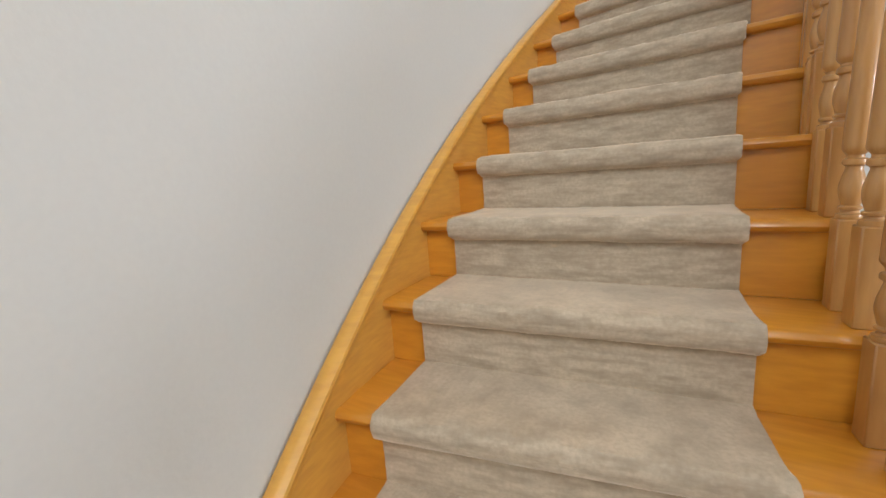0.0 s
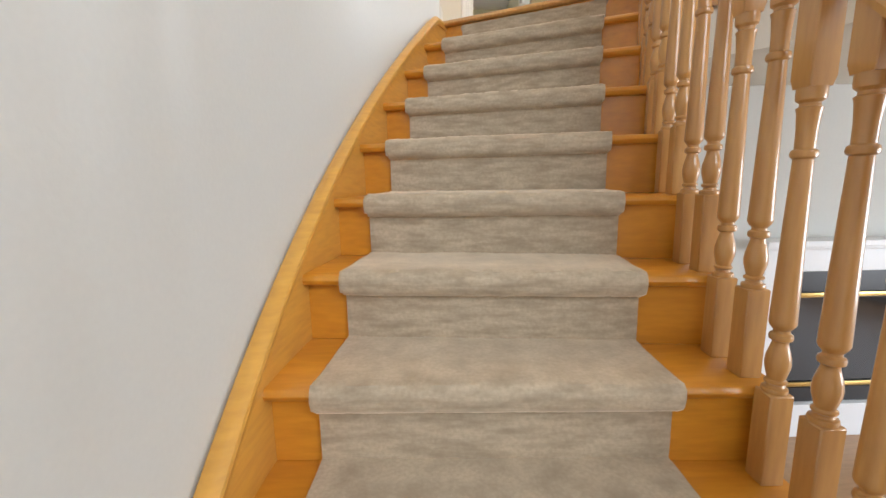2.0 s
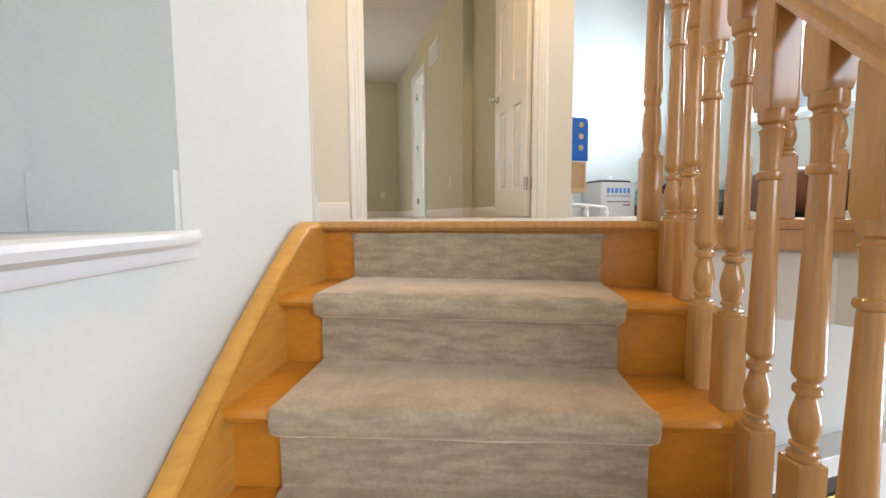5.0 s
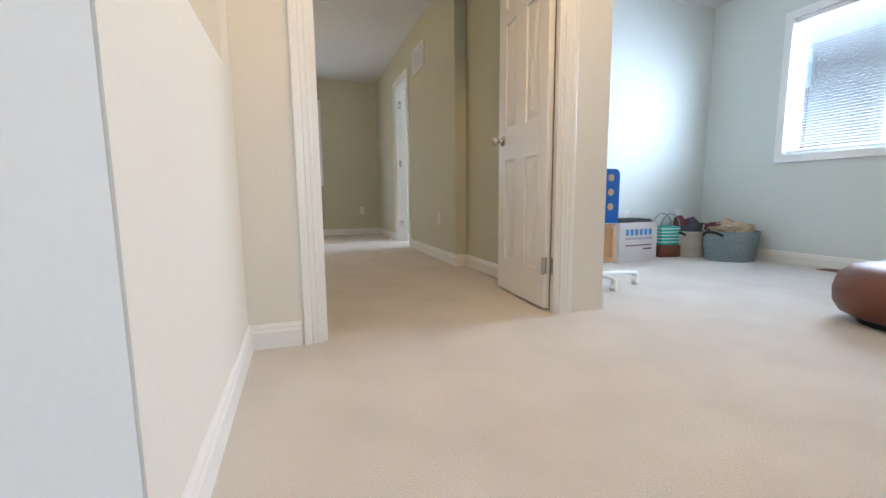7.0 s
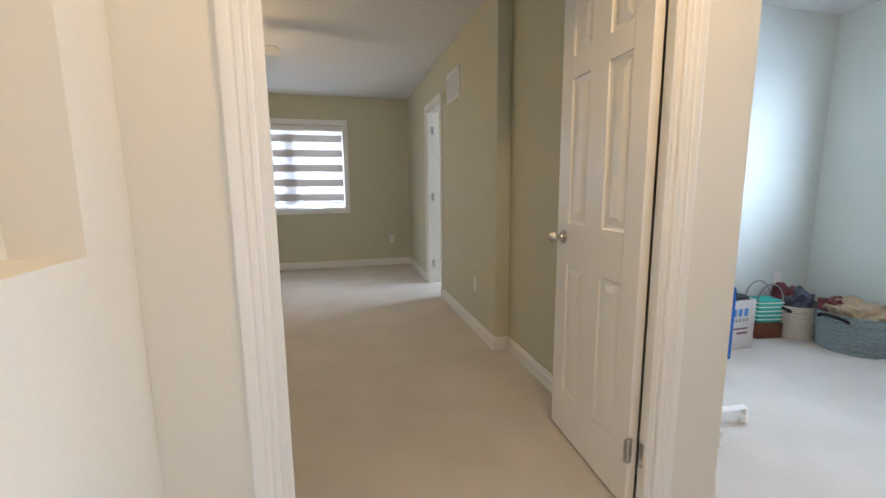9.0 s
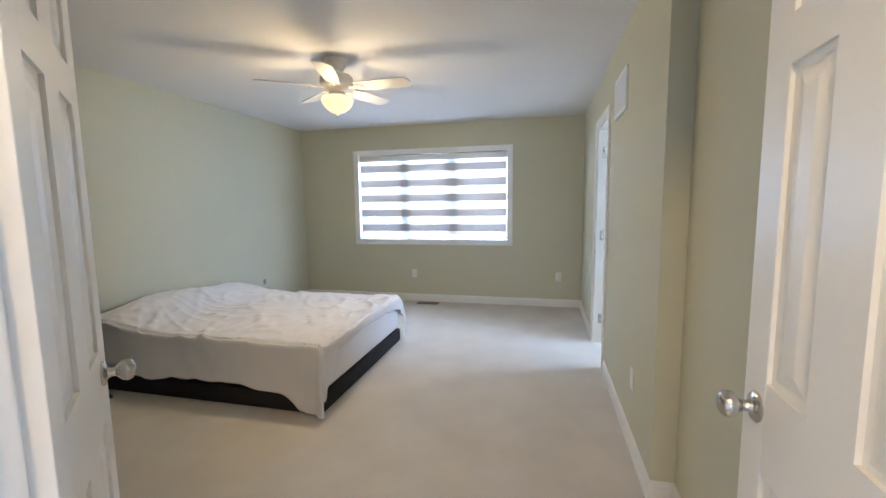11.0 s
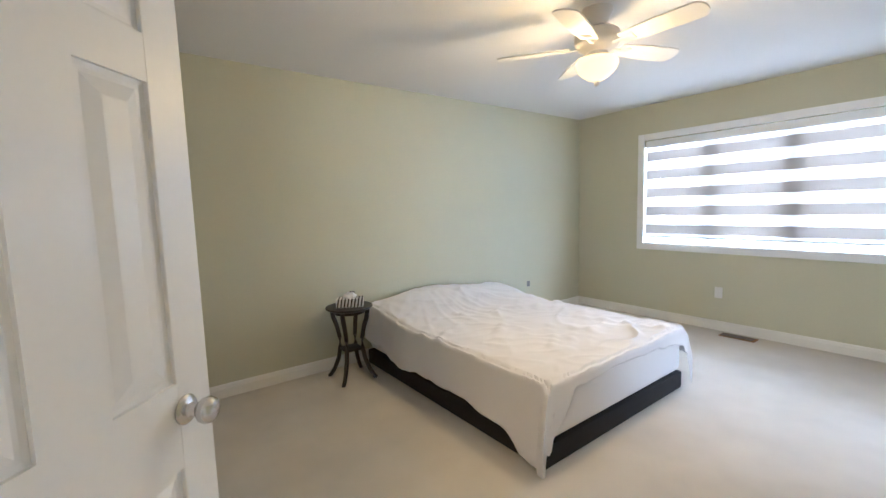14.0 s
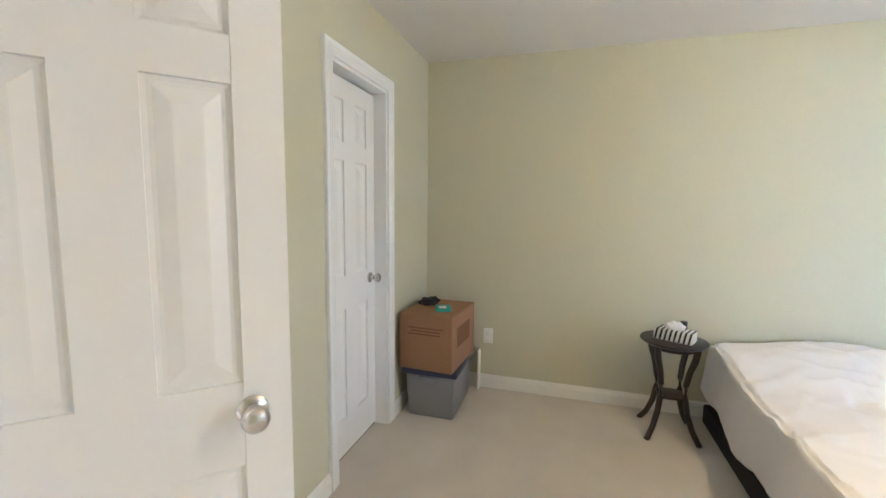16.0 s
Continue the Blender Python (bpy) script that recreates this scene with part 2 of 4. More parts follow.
def pierced(u0, u1, z0, z1, holes, place):
    """One connected slab over u and z with openings; place(u, side, z) gives a corner."""
    us = sorted({u0, u1} | {u for h in holes for u in h[:2]})
    zs = sorted({z0, z1} | {min(max(z, z0), z1) for h in holes for z in h[2:]})
    solid = set()
    for i in range(len(us) - 1):
        for k in range(len(zs) - 1):
            u, z = (us[i] + us[i + 1]) / 2, (zs[k] + zs[k + 1]) / 2
            if not any(h[0] < u < h[1] and h[2] < z < h[3] for h in holes):
                solid.add((i, k))
    bm = bmesh.new()
    made = {}

    def corner(i, side, k):
        if (i, side, k) not in made:
            made[i, side, k] = bm.verts.new(place(us[i], side, zs[k]))
        return made[i, side, k]

    for i, k in solid:
        for side in (0, 1):
            bm.faces.new([corner(i + a, side, k + c) for a, c in ((0, 0), (1, 0), (1, 1), (0, 1))])
        for di, dk, ends in ((-1, 0, ((0, 0), (0, 1))), (1, 0, ((1, 0), (1, 1))), (0, -1, ((0, 0), (1, 0))), (0, 1, ((0, 1), (1, 1)))):
            if (i + di, k + dk) not in solid:
                (a, c), (e, g) = ends
                bm.faces.new([corner(i + a, 0, k + c), corner(i + e, 0, k + g), corner(i + e, 1, k + g), corner(i + a, 1, k + c)])
    return bm


def wall_x(y0, y1, x0, x1, z0, z1, holes=()):
    """Wall along x, with holes (x0, x1, z0, z1) through it."""
    return pierced(x0, x1, z0, z1, holes, lambda u, side, z: (u, (y0, y1)[side], z))


def wall_y(x0, x1, y0, y1, z0, z1, holes=()):
    return pierced(y0, y1, z0, z1, holes, lambda u, side, z: ((x0, x1)[side], u, z))


# ---- plan: the round stair ----
CX, CY = 3.30, -3.00          # centre of the stair's arc
RISE, STEP, TOP = 0.18, 3.49, 27.1
R_WALL, R_STRING, R_CARPET_L, R_CARPET_R, R_BAL, R_END = 4.035, 3.997, 3.90, 3.16, 3.006, 2.968
STEPS, LOW, HIGH = 15, -2.70, 2.44


def polar(r, a, z):
    return Vector((CX - r * math.cos(radians(a)), CY + r * math.sin(radians(a)), z))


def nose(k):
    return TOP - STEP * k


def slope(a):
    return -RISE * (TOP - a) / STEP


# ---- structure ----
LAND = [(0.62, -1.53), (0.80, -1.535), (0.95, -1.575), (1.06, -1.65), (1.13, -1.75), (1.18, -1.88), (1.21, -2.05), (1.22, -2.3), (1.22, -3.6)]
top_l, top_r = polar(4.12, TOP + 0.6, 0), polar(R_END, TOP + 0.6, 0)
LAND_IN = [(x + (0.03 if i > 3 else 0.0), y + (0.03 if i <= 4 else 0.0)) for i, (x, y) in enumerate(LAND)]
floor_outline = [(-0.40, top_l.y), (top_l.x, top_l.y), (top_r.x, top_r.y)] + LAND_IN[1:] + [(4.1, -3.6), (4.1, 1.6), (1.40, 1.6), (1.40, 5.3), (-2.85, 5.3), (-2.85, -0.05), (-0.40, -0.05)]
structure("floor", prism(floor_outline, -0.02, 0.0), M_CARPET, "beige cut-pile carpet over the upper floor", "floor")
slab = [(x, y + 0.004) if i < 11 else (x, y) for i, (x, y) in enumerate(floor_outline)]
structure("floor_slab", prism(slab, -0.30, -0.022), M_HALL_WALL_WARM, "cream painted edge and underside of the upper floor", "floor edge")
structure("floor_lower", boxes((-2.0, 6.2, -6.75, 0.0, LOW - 0.1, LOW)), M_LOWFLOOR, "lower hall floor of stained wood", "floor")
structure("ceiling", boxes((-2.9, 6.2, -6.75, 5.4, HIGH, HIGH + 0.1)), M_CEIL, "white stippled ceiling", "ceiling")

# round wall beside the stair, with a niche above a ledge
NICHE_A, NICHE_B, NICHE_Z = 4.0, 19.65, -0.004
angles = [-26 + 0.9 * i for i in range(61)]
angles = sorted(set(round(a, 3) for a in angles if abs(a - NICHE_A) > .3 and abs(a - NICHE_B) > .3) | {NICHE_A, NICHE_B})
angles = [a for a in angles if a < 27.4] + [27.58]
bm = bmesh.new()


def arc_block(bm, a_list, r0, r1, z0, z1):
    sections = [[polar(r0, a, z0), polar(r1, a, z0), polar(r1, a, z1), polar(r0, a, z1)] for a in a_list]
    return sweep(sections, True, bm)


arc_block(bm, [a for a in angles if a <= NICHE_A], R_WALL, R_WALL + 0.30, LOW, HIGH)
arc_block(bm, [a for a in angles if a >= NICHE_B], R_WALL, R_WALL + 0.30, LOW, HIGH)
arc_block(bm, [a for a in angles if NICHE_A <= a <= NICHE_B], R_WALL, R_WALL + 0.30, LOW, NICHE_Z)
arc_block(bm, [a for a in angles if NICHE_A <= a <= NICHE_B], R_WALL, R_WALL + 0.30, 1.9, HIGH)
arc_block(bm, [a for a in angles if NICHE_A <= a <= NICHE_B], R_WALL + 0.28, R_WALL + 0.36, NICHE_Z, 1.9)
structure("wall_stair", bm, M_STAIR_WALL, "smooth off-white round stair wall with a niche", "wall", smooth=True)
# Added block; its top edge draws the tone break across the niche end.
structure("trim_niche_block", arc_block(bmesh.new(), [NICHE_B - 0.20, NICHE_B], R_WALL + 0.003, R_WALL + 0.278, NICHE_Z, 0.104), M_STAIR_WALL, "off-white low block added at the end of the niche", "trim")
# ledge
bm = bmesh.new()
led = [(0.0, -0.058), (0.004, -0.058), (0.008, -0.052), (0.010, -0.036), (0.022, -0.030), (0.034, -0.026), (0.038, -0.015), (0.035, -0.007), (0.026, -0.003), (0.0, -0.003)]
secs = []
for i in range(41):
    a = 3.0 + i * (20.2 - 3.0) / 40
    f = min(1.0, 0.15 + (20.2 - a) / 1.6)
    secs.append([polar(R_WALL - 0.002 - d * f, a, z) for d, z in led])
structure("trim_ledge", sweep(secs), M_WINTRIM, "white painted moulded ledge on the round wall", "ledge", smooth=True)
w0 = polar(R_WALL, -26, 0)
structure("wall_foyer_west", boxes((w0.x - 0.3, w0.x, -6.75, w0.y + 0.02, LOW, HIGH)), M_STAIR_WALL, "off-white foyer wall", "wall")
# Unseen wall; its window is assumed, for the foyer lamp.
structure("wall_foyer_south", wall_x(-6.75, -6.60, w0.x, 6.2, LOW, HIGH, [(-0.1, 3.3, 0.3, 2.3)]), M_STAIR_WALL, "unseen off-white foyer wall with an assumed high window", "wall")
# The opening is made only for the added fill lamp.
structure("wall_living_east", wall_y(6.05, 6.2, -6.60, 1.8, LOW, HIGH, [(-5.6, -2.8, -2.4, -0.4)]), M_STAIR_WALL, "off-white living room wall", "wall")
structure("wall_fireplace", wall_x(-0.95, -0.80, -0.3, 6.05, LOW, -0.302, [(2.0, 2.92, -2.45, -1.5)]), M_STAIR_WALL, "white living room wall round the fireplace", "wall")

# hall, door wall
structure("wall_hall_west", wall_y(-0.392, -0.272, -1.13, 0.008, 0.0, HIGH, [(-0.86, -0.171, 1.045, 2.0)]), M_HALL_WALL_WARM, "cream hall wall with a shallow niche", "wall")
structure("wall_hall_niche", boxes((-0.3995, -0.3922, -0.90, -0.13, 1.0, 2.05)), M_HALL_WALL_WARM, "cream back of the hall niche", "wall")
structure("wall_bedroom_door", wall_x(0.008, 0.052, -0.392, 1.445, 0.0, HIGH, [(-0.002, 1.178, -1.0, 2.06)]), M_HALL_WALL_WARM, "cream wall with a double doorway", "wall")
structure("wall_bedroom_south", wall_x(-0.09, 0.035, -2.85, -0.602, 0, HIGH, [(-1.98, -1.37, -1.0, 2.05)]), M_BED_WALL, "olive beige bedroom wall with a closet doorway", "wall")
structure("wall_bedroom_inner", wall_x(0.053, 0.060, -0.60, 1.319, 0, HIGH, [(-0.07, 1.246, -1.0, 2.13)]), M_BED_WALL, "olive beige bedroom side of the door wall", "wall")
structure("wall_bedroom_west", boxes((-2.85, -2.707, 0.03, 5.17, 0, HIGH)), M_BED_WALL, "olive beige bedroom wall", "wall")
structure("wall_bedroom_north", wall_x(5.17, 5.31, -2.85, 1.36, 0, HIGH, [(-1.83, 0.27, 0.875, 2.045)]), M_BED_WALL, "olive beige bedroom wall with a wide window", "wall")
structure("wall_bedroom_east", wall_y(1.218, 1.355, 1.594, 5.17, 0, HIGH, [(3.15, 3.83, -1, 2.04)]), M_BED_WALL, "olive beige bedroom wall with a doorway", "wall")
structure("wall_bedroom_recess", boxes((1.320, 1.40, 0.053, 1.592, 0, HIGH)), M_BED_WALL, "olive beige recessed bedroom wall", "wall")
structure("wall_loft_west", boxes((1.402, 1.445, 0.053, 1.475, 0, HIGH)), M_LOFT_WALL, "pale blue-grey loft wall", "wall")
structure("wall_loft_north", boxes((1.357, 4.1, 1.475, 1.59, 0, HIGH)), M_LOFT_WALL, "pale blue-grey loft wall", "wall")
structure("wall_loft_east", wall_y(3.95, 4.1, -3.6, 1.475, 0, HIGH, [(-0.53, 0.74, 0.93, 2.06)]), M_LOFT_WALL, "pale blue-grey loft wall with a window", "wall")
structure("wall_loft_south", boxes((1.5, 3.95, -3.75, -3.602, 0, HIGH)), M_LOFT_WALL, "pale blue-grey loft wall", "wall")
structure("wall_ensuite_east", wall_y(3.3, 3.4, 1.592, 5.17, 0, HIGH, [(3.1, 4.1, 1.2, 2.2)]), M_BED_WALL, "plain wall of the side room", "wall")
structure("wall_ensuite_north", boxes((1.357, 3.4, 5.172, 5.3, 0, HIGH)), M_BED_WALL, "plain wall of the side room", "wall")
structure("floor_ensuite", boxes((1.402, 3.4, 1.592, 5.17, -0.02, 0.0)), M_CARPET, "beige carpet of the side room", "floor")
structure("wall_closet_back", boxes((-2.85, -0.4, -1.0, -0.9, 0, HIGH)), M_BED_WALL, "plain closet wall", "wall")


# ---- trim ----
BASE = [(0.0, 0.0), (0.014, 0.0), (0.014, 0.068), (0.010, 0.078), (0.010, 0.086), (0.004, 0.098), (0.0, 0.100)]


def baseboard(points, name="baseboard", mat=None):
    """Moulded skirting along a plan line; it stands out to the right of the line's direction."""
    pts = [Vector((x, y)) for x, y in points]
    norms = []
    for a, b in zip(pts, pts[1:]):
        d = (b - a).normalized()
        norms.append(Vector((d.y, -d.x)))
    secs = []
    for i, p in enumerate(pts):
        n = norms[min(i, len(norms) - 1)] if i == 0 or i == len(pts) - 1 else (norms[i - 1] + norms[i])
        if 0 < i < len(pts) - 1:
            n = n / max(n.dot(norms[i]), 0.2)
        secs.append([(p.x + n.x * d, p.y + n.y * d, z) for d, z in BASE])
    return structure(name, sweep(secs), mat or M_TRIM, "white moulded baseboard", "baseboard")


baseboard([(-0.272, -1.12), (-0.272, 0.008), (-0.072, 0.008)])
baseboard([(1.445, 0.01), (1.445, 1.475), (3.95, 1.475), (3.95, -3.6)])
baseboard([(-0.60, 0.035), (-1.300, 0.035)])
baseboard([(-2.050, 0.035), (-2.707, 0.035)])
baseboard([(-2.707, 0.035), (-2.707, 5.17), (1.218, 5.17), (1.218, 3.90)], mat=M_TRIM)
baseboard([(1.218, 3.08), (1.218, 1.594), (1.320, 1.592), (1.320, 0.062)], mat=M_TRIM)

CASE = [(0.0, 0.0), (0.0, 0.009), (0.003, 0.012), (0.013, 0.0125), (0.015, 0.0105), (0.018, 0.0105), (0.022, 0.0135), (0.032, 0.0145), (0.036, 0.0125), (0.039, 0.0125),
        (0.044, 0.016), (0.056, 0.0175), (0.064, 0.0175), (0.068, 0.015), (0.070, 0.0)]


def casing(bm, x0, x1, top, y, sign, width=0.07):
    """Fluted door surround in the xz plane round x0..x1, standing off the wall at y."""
    f = width / 0.07
    s = [(d * f, t) for d, t in CASE]
    rows = []
    for (px, pz, dx, dz) in ((x0, 0.0, -1, 0), (x0, top, -1, 1), (x1, top, 1, 1), (x1, 0.0, 1, 0)):
        rows.append([(px + dx * d, y + sign * t, pz + dz * d) for d, t in s])
    return sweep(rows, True, bm)


def jamb(bm, x0, x1, top, y0, y1, t=0.02):
    box(bm, x0, x0 + t, y0, y1, 0.0, top - t)
    box(bm, x1 - t, x1, y0, y1, 0.0, top - t)
    box(bm, x0, x1, y0, y1, top - t, top)
    return bm


bm = jamb(bmesh.new(), -0.002, 1.178, 2.06, 0.0085, 0.0595)
frame_d = structure("door_frame_1", bm, M_TRIM, "off-white frame of the double bedroom doorway", "door frame")
part("casing", casing(bmesh.new(), 0.004, 1.172, 2.054, 0.0075, -1), M_TRIM, frame_d, smooth=False)
part("casing", casing(bmesh.new(), 0.004, 1.172, 2.054, 0.0605, 1), M_TRIM, frame_d, smooth=False)
for x in (0.0182, 1.1554):
    for z in (0.24, 1.82):
        part("hinge_plate", boxes((x, x + 0.0024, 0.026, 0.057, z - 0.044, z + 0.044), bevel=0.0008), M_NICKEL, frame_d, "satin nickel hinge plate")
part("stop", jamb(bmesh.new(), 0.0182, 1.1578, 2.0398, 0.012, 0.024, 0.012), M_TRIM, frame_d, smooth=False)

bm = jamb(bmesh.new(), -1.98, -1.37, 2.05, -0.088, 0.034)
frame_c = structure("door_frame_2", bm, M_WINTRIM, "white closet door frame", "door frame")
part("casing", casing(bmesh.new(), -1.974, -1.376, 2.045, 0.0355, 1), M_WINTRIM, frame_c, smooth=False)

bm = jamb(bmesh.new(), 0, 0.68, 2.04, -0.136, -0.001)
frame_e = structure("door_frame_3", bm, M_TRIM, "off-white frame of the side doorway", "door frame")
part("casing", casing(bmesh.new(), 0.006, 0.674, 2.034, 0.0005, 1), M_TRIM, frame_e, smooth=False)
for z in (0.24, 1.05, 1.82):
    part("hinge_plate", boxes((0.657, 0.6594, -0.075, -0.040, z - 0.044, z + 0.044), bevel=0.0008), M_NICKEL, frame_e, "satin nickel hinge plate")
frame_e.matrix_world = pose(1.218, 3.15, 0, 0, 0, 90)


# ---- doors ----
def panel_mesh(w, hgt, depth=0.009):
    bm = bmesh.new()
    def ring(i, y):
        return [bm.verts.new((x, y, z)) for x, z in ((i, i), (w - i, i), (w - i, hgt - i), (i, hgt - i))]
    for s in (-1, 1):
        rs = [ring(0.0, s * 0.0085), ring(0.010, s * 0.0065), ring(0.018, s * 0.0068), ring(0.048, s * (0.0065 + depth)), ring(0.052, s * (0.0068 + depth))]
        for a, b in zip(rs, rs[1:]):
            for k in range(4):
                bm.faces.new((a[k], a[(k + 1) % 4], b[(k + 1) % 4], b[k]))
        bm.faces.new(rs[-1])
    return bm


KNOB = [(0.0, 0.0), (0.031, 0.0), (0.032, 0.004), (0.027, 0.009), (0.015, 0.012), (0.0115, 0.018), (0.0115, 0.028), (0.018, 0.034), (0.026, 0.042),
        (0.0285, 0.052), (0.026, 0.061), (0.018, 0.068), (0.008, 0.071), (0.0, 0.071)]


def door_leaf(name, w, hgt, label, mat, at, turn, knob_z=0.94, sides=(1, -1), backset=0.065):
    """Six-panel leaf; the hinge is at its origin and it reaches along x."""
    d = thing(name, label, "door", at=at, turn=turn)
    T = 0.0175
    st, mid = 0.097, 0.122
    rails = [(0.012, 0.215), (0.82, 1.003), (1.61, 1.70), (1.915, hgt)]
    bm = bmesh.new()
    for x0, x1 in ((0.003, st), (w - st, w)):
        box(bm, x0, x1, -T, T, 0.012, hgt, 0.0015, 1)
    for z0, z1 in rails:
        box(bm, st, w - st, -T + 0.0002, T - 0.0002, z0, z1)
    for (a, b), (c, e) in zip(rails, rails[1:]):
        box(bm, w / 2 - mid / 2, w / 2 + mid / 2, -T + 0.0002, T - 0.0002, b, c)
    part("leaf_frame", bm, mat, d, smooth=False)
    for (a, b), (c, e) in zip(rails, rails[1:]):
        for x0, x1 in ((st, w / 2 - mid / 2), (w / 2 + mid / 2, w - st)):
            p = part("panel", panel_mesh(x1 - x0, c - b), mat, d, smooth=False)
            p.location = (x0, 0, b)
    for s in sides:
        k = part("knob", lathe(KNOB, 24), M_NICKEL, d, "round satin nickel knob")
        k.matrix_local = pose(w - backset, s * T, knob_z, -90 * s, 0, 0)
    for z in (0.24, 1.82):
        bm = lathe([(0.0, -0.048), (0.006, -0.046), (0.006, 0.046), (0.0, 0.048)], 10)
        box(bm, 0.0, 0.0024, -T * 0.9, T * 0.9, -0.044, 0.044)
        p = part("hinge", bm, M_NICKEL, d, "satin nickel butt hinge")
        p.location = (0.0, T + 0.002, z)
    return d


door_leaf("door_right", 0.597, 2.03, "white six-panel door leaf standing open into the bedroom", M_TRIM, (1.1485, 0.078, 0), 86.7)
door_leaf("door_left", 0.612, 2.03, "white six-panel door leaf folded wide open against the room", M_TRIM, (0.006, 0.083, 0), 137.5, backset=0.080)
door_leaf("closet_door", 0.565, 2.02, "white six-panel closet door, shut", M_WINTRIM, (-1.393, -0.062, 0), 180, sides=(1, -1), knob_z=0.95)
door_leaf("side_door", 0.63, 2.02, "white six-panel door open into the side room", M_TRIM, (1.352, 3.175, 0), 8, sides=(1, -1))


# ---- staircase ----
stairs = thing("staircase", "curved oak staircase with closed wall stringer", "staircase", at=(0, 0, LOW))
up = Matrix.Translation((0, 0, -LOW))


def stair_part(name, bm, mat, parent=None, label="", smooth=True):
    bmesh.ops.transform(bm, matrix=up, verts=bm.verts)
    return part(name, bm, mat, parent or stairs, label, smooth)


def deg(s, r=3.5):
    return math.degrees(s / r)


for k in range(1, STEPS):
    z, a0, a1 = -k * RISE, nose(k), nose(k - 1) + deg(0.03)
    prof = [(-0.004, -0.014), (0.0, -0.004), (0.006, 0.0), (1, 0.0), (1, -0.028), (0.006, -0.028), (0.0, -0.024)]
    secs = []
    for r in (R_STRING + 0.002, 3.85, 3.6, 3.3, R_END):
        secs.append([polar(r, a1 if s == 1 else a0 + deg(s, r), z + dz) for s, dz in prof])
    stair_part("tread", sweep(secs), M_TREAD)
for k in range(0, STEPS):
    a0 = nose(k) + deg(0.028)
    zt = -k * RISE - 0.0285 if k else -0.024
    secs = [[polar(r, a0, -(k + 1) * RISE + 0.001), polar(r, a0, zt), polar(r, a0 + deg(0.018), zt), polar(r, a0 + deg(0.018), -(k + 1) * RISE + 0.001)]
            for r in (R_STRING + 0.002, 3.8, 3.4, R_END + 0.012)]
    stair_part("riser", sweep(secs), M_TREAD, smooth=False)
# landing nosing across the head of the flight
prof = [(-0.004, -0.014), (0.0, -0.003), (0.006, 0.003), (0.075, 0.003), (0.075, -0.024), (0.006, -0.024), (0.0, -0.021)]
stair_part("landing_nosing", sweep([[polar(r, TOP + deg(s, r), dz) for s, dz in prof] for r in (R_WALL - 0.002, 3.7, 3.3, 3.0)]), M_BALUSTER)
# wall stringer with a moulded cap
secs, caps = [], []
for i in range(70):
    a = -26 + i * (TOP + 0.45 + 26) / 69
    zt = min(slope(a) + 0.044 + 0.0011 * max(0, 12 - a), -0.018)
    zt = max(zt, LOW + 0.10)
    zb = max(zt - 0.34, LOW)
    secs.append([polar(R_STRING, a, zb), polar(R_WALL - 0.002, a, zb), polar(R_WALL - 0.002, a, zt), polar(R_STRING, a, zt)])
    q = [(-0.006, -0.022), (-0.006, -0.004), (-0.010, 0.002), (-0.008, 0.012), (0.004, 0.020), (0.02, 0.022), (0.032, 0.016), (0.036, 0.0), (0.036, -0.022)]
    caps.append([polar(R_STRING + d, a, zt + dz) for d, dz in q])
stair_part("stringer", sweep(secs), M_OAK)
stair_part("stringer_cap", sweep(caps), M_OAK)
# outer closed side under the treads
secs = []
for i in range(50):
    a = nose(STEPS) + i * (TOP + 0.5 - nose(STEPS)) / 49
    zt = slope(a) - 0.04 - RISE * 0.0
    kk = math.ceil((TOP - a) / STEP - 1e-6)
    zt = max(min(-kk * RISE - 0.03, -0.03), LOW + 0.001)
    zb = max(slope(a) - 0.36, LOW)
    zt = max(zt, zb + 0.001)
    secs.append([polar(R_END + 0.03, a, zb), polar(R_END + 0.012, a, zb), polar(R_END + 0.012, a, zt), polar(R_END + 0.03, a, zt)])
stair_part("outer_stringer", sweep(secs), M_OAK)
# plaster soffit below the flight
secs = []
for i in range(40):
    a = nose(STEPS) + 3 + i * (TOP + 0.5 - nose(STEPS) - 3) / 39
    zb = max(slope(a) - 0.355, LOW)
    secs.append([polar(R_END + 0.031, a, zb), polar(R_WALL - 0.003, a, zb), polar(R_WALL - 0.003, a, zb + 0.02), polar(R_END + 0.031, a, zb + 0.02)])
stair_part("soffit", sweep(secs), M_STAIR_WALL)

# carpet runner
runner = thing("stair_runner", "taupe cut-pile carpet runner fixed over the stair treads", "stair carpet", at=(0, 0, LOW))
prof = []
for k in range(STEPS - 1, -1, -1):
    z = -k * RISE
    prof += [(k, 0.017, z - RISE + 0.014), (k, 0.017, z - RISE + 0.06), (k, 0.017, z - 0.11), (k, 0.016, z - 0.055)]
    if k == 0:
        prof += [(k, 0.016, z - 0.032)]
    else:
        prof += [(k, 0.012, z - 0.046), (k, -0.002, z - 0.043), (k, -0.013, z - 0.034), (k, -0.018, z - 0.018), (k, -0.015, z - 0.002),
                 (k, -0.005, z + 0.010), (k, 0.012, z + 0.014), (k, 0.06, z + 0.013), (k, 0.13, z + 0.013), (k, 0.19, z + 0.013)]
N = 96
grid = []
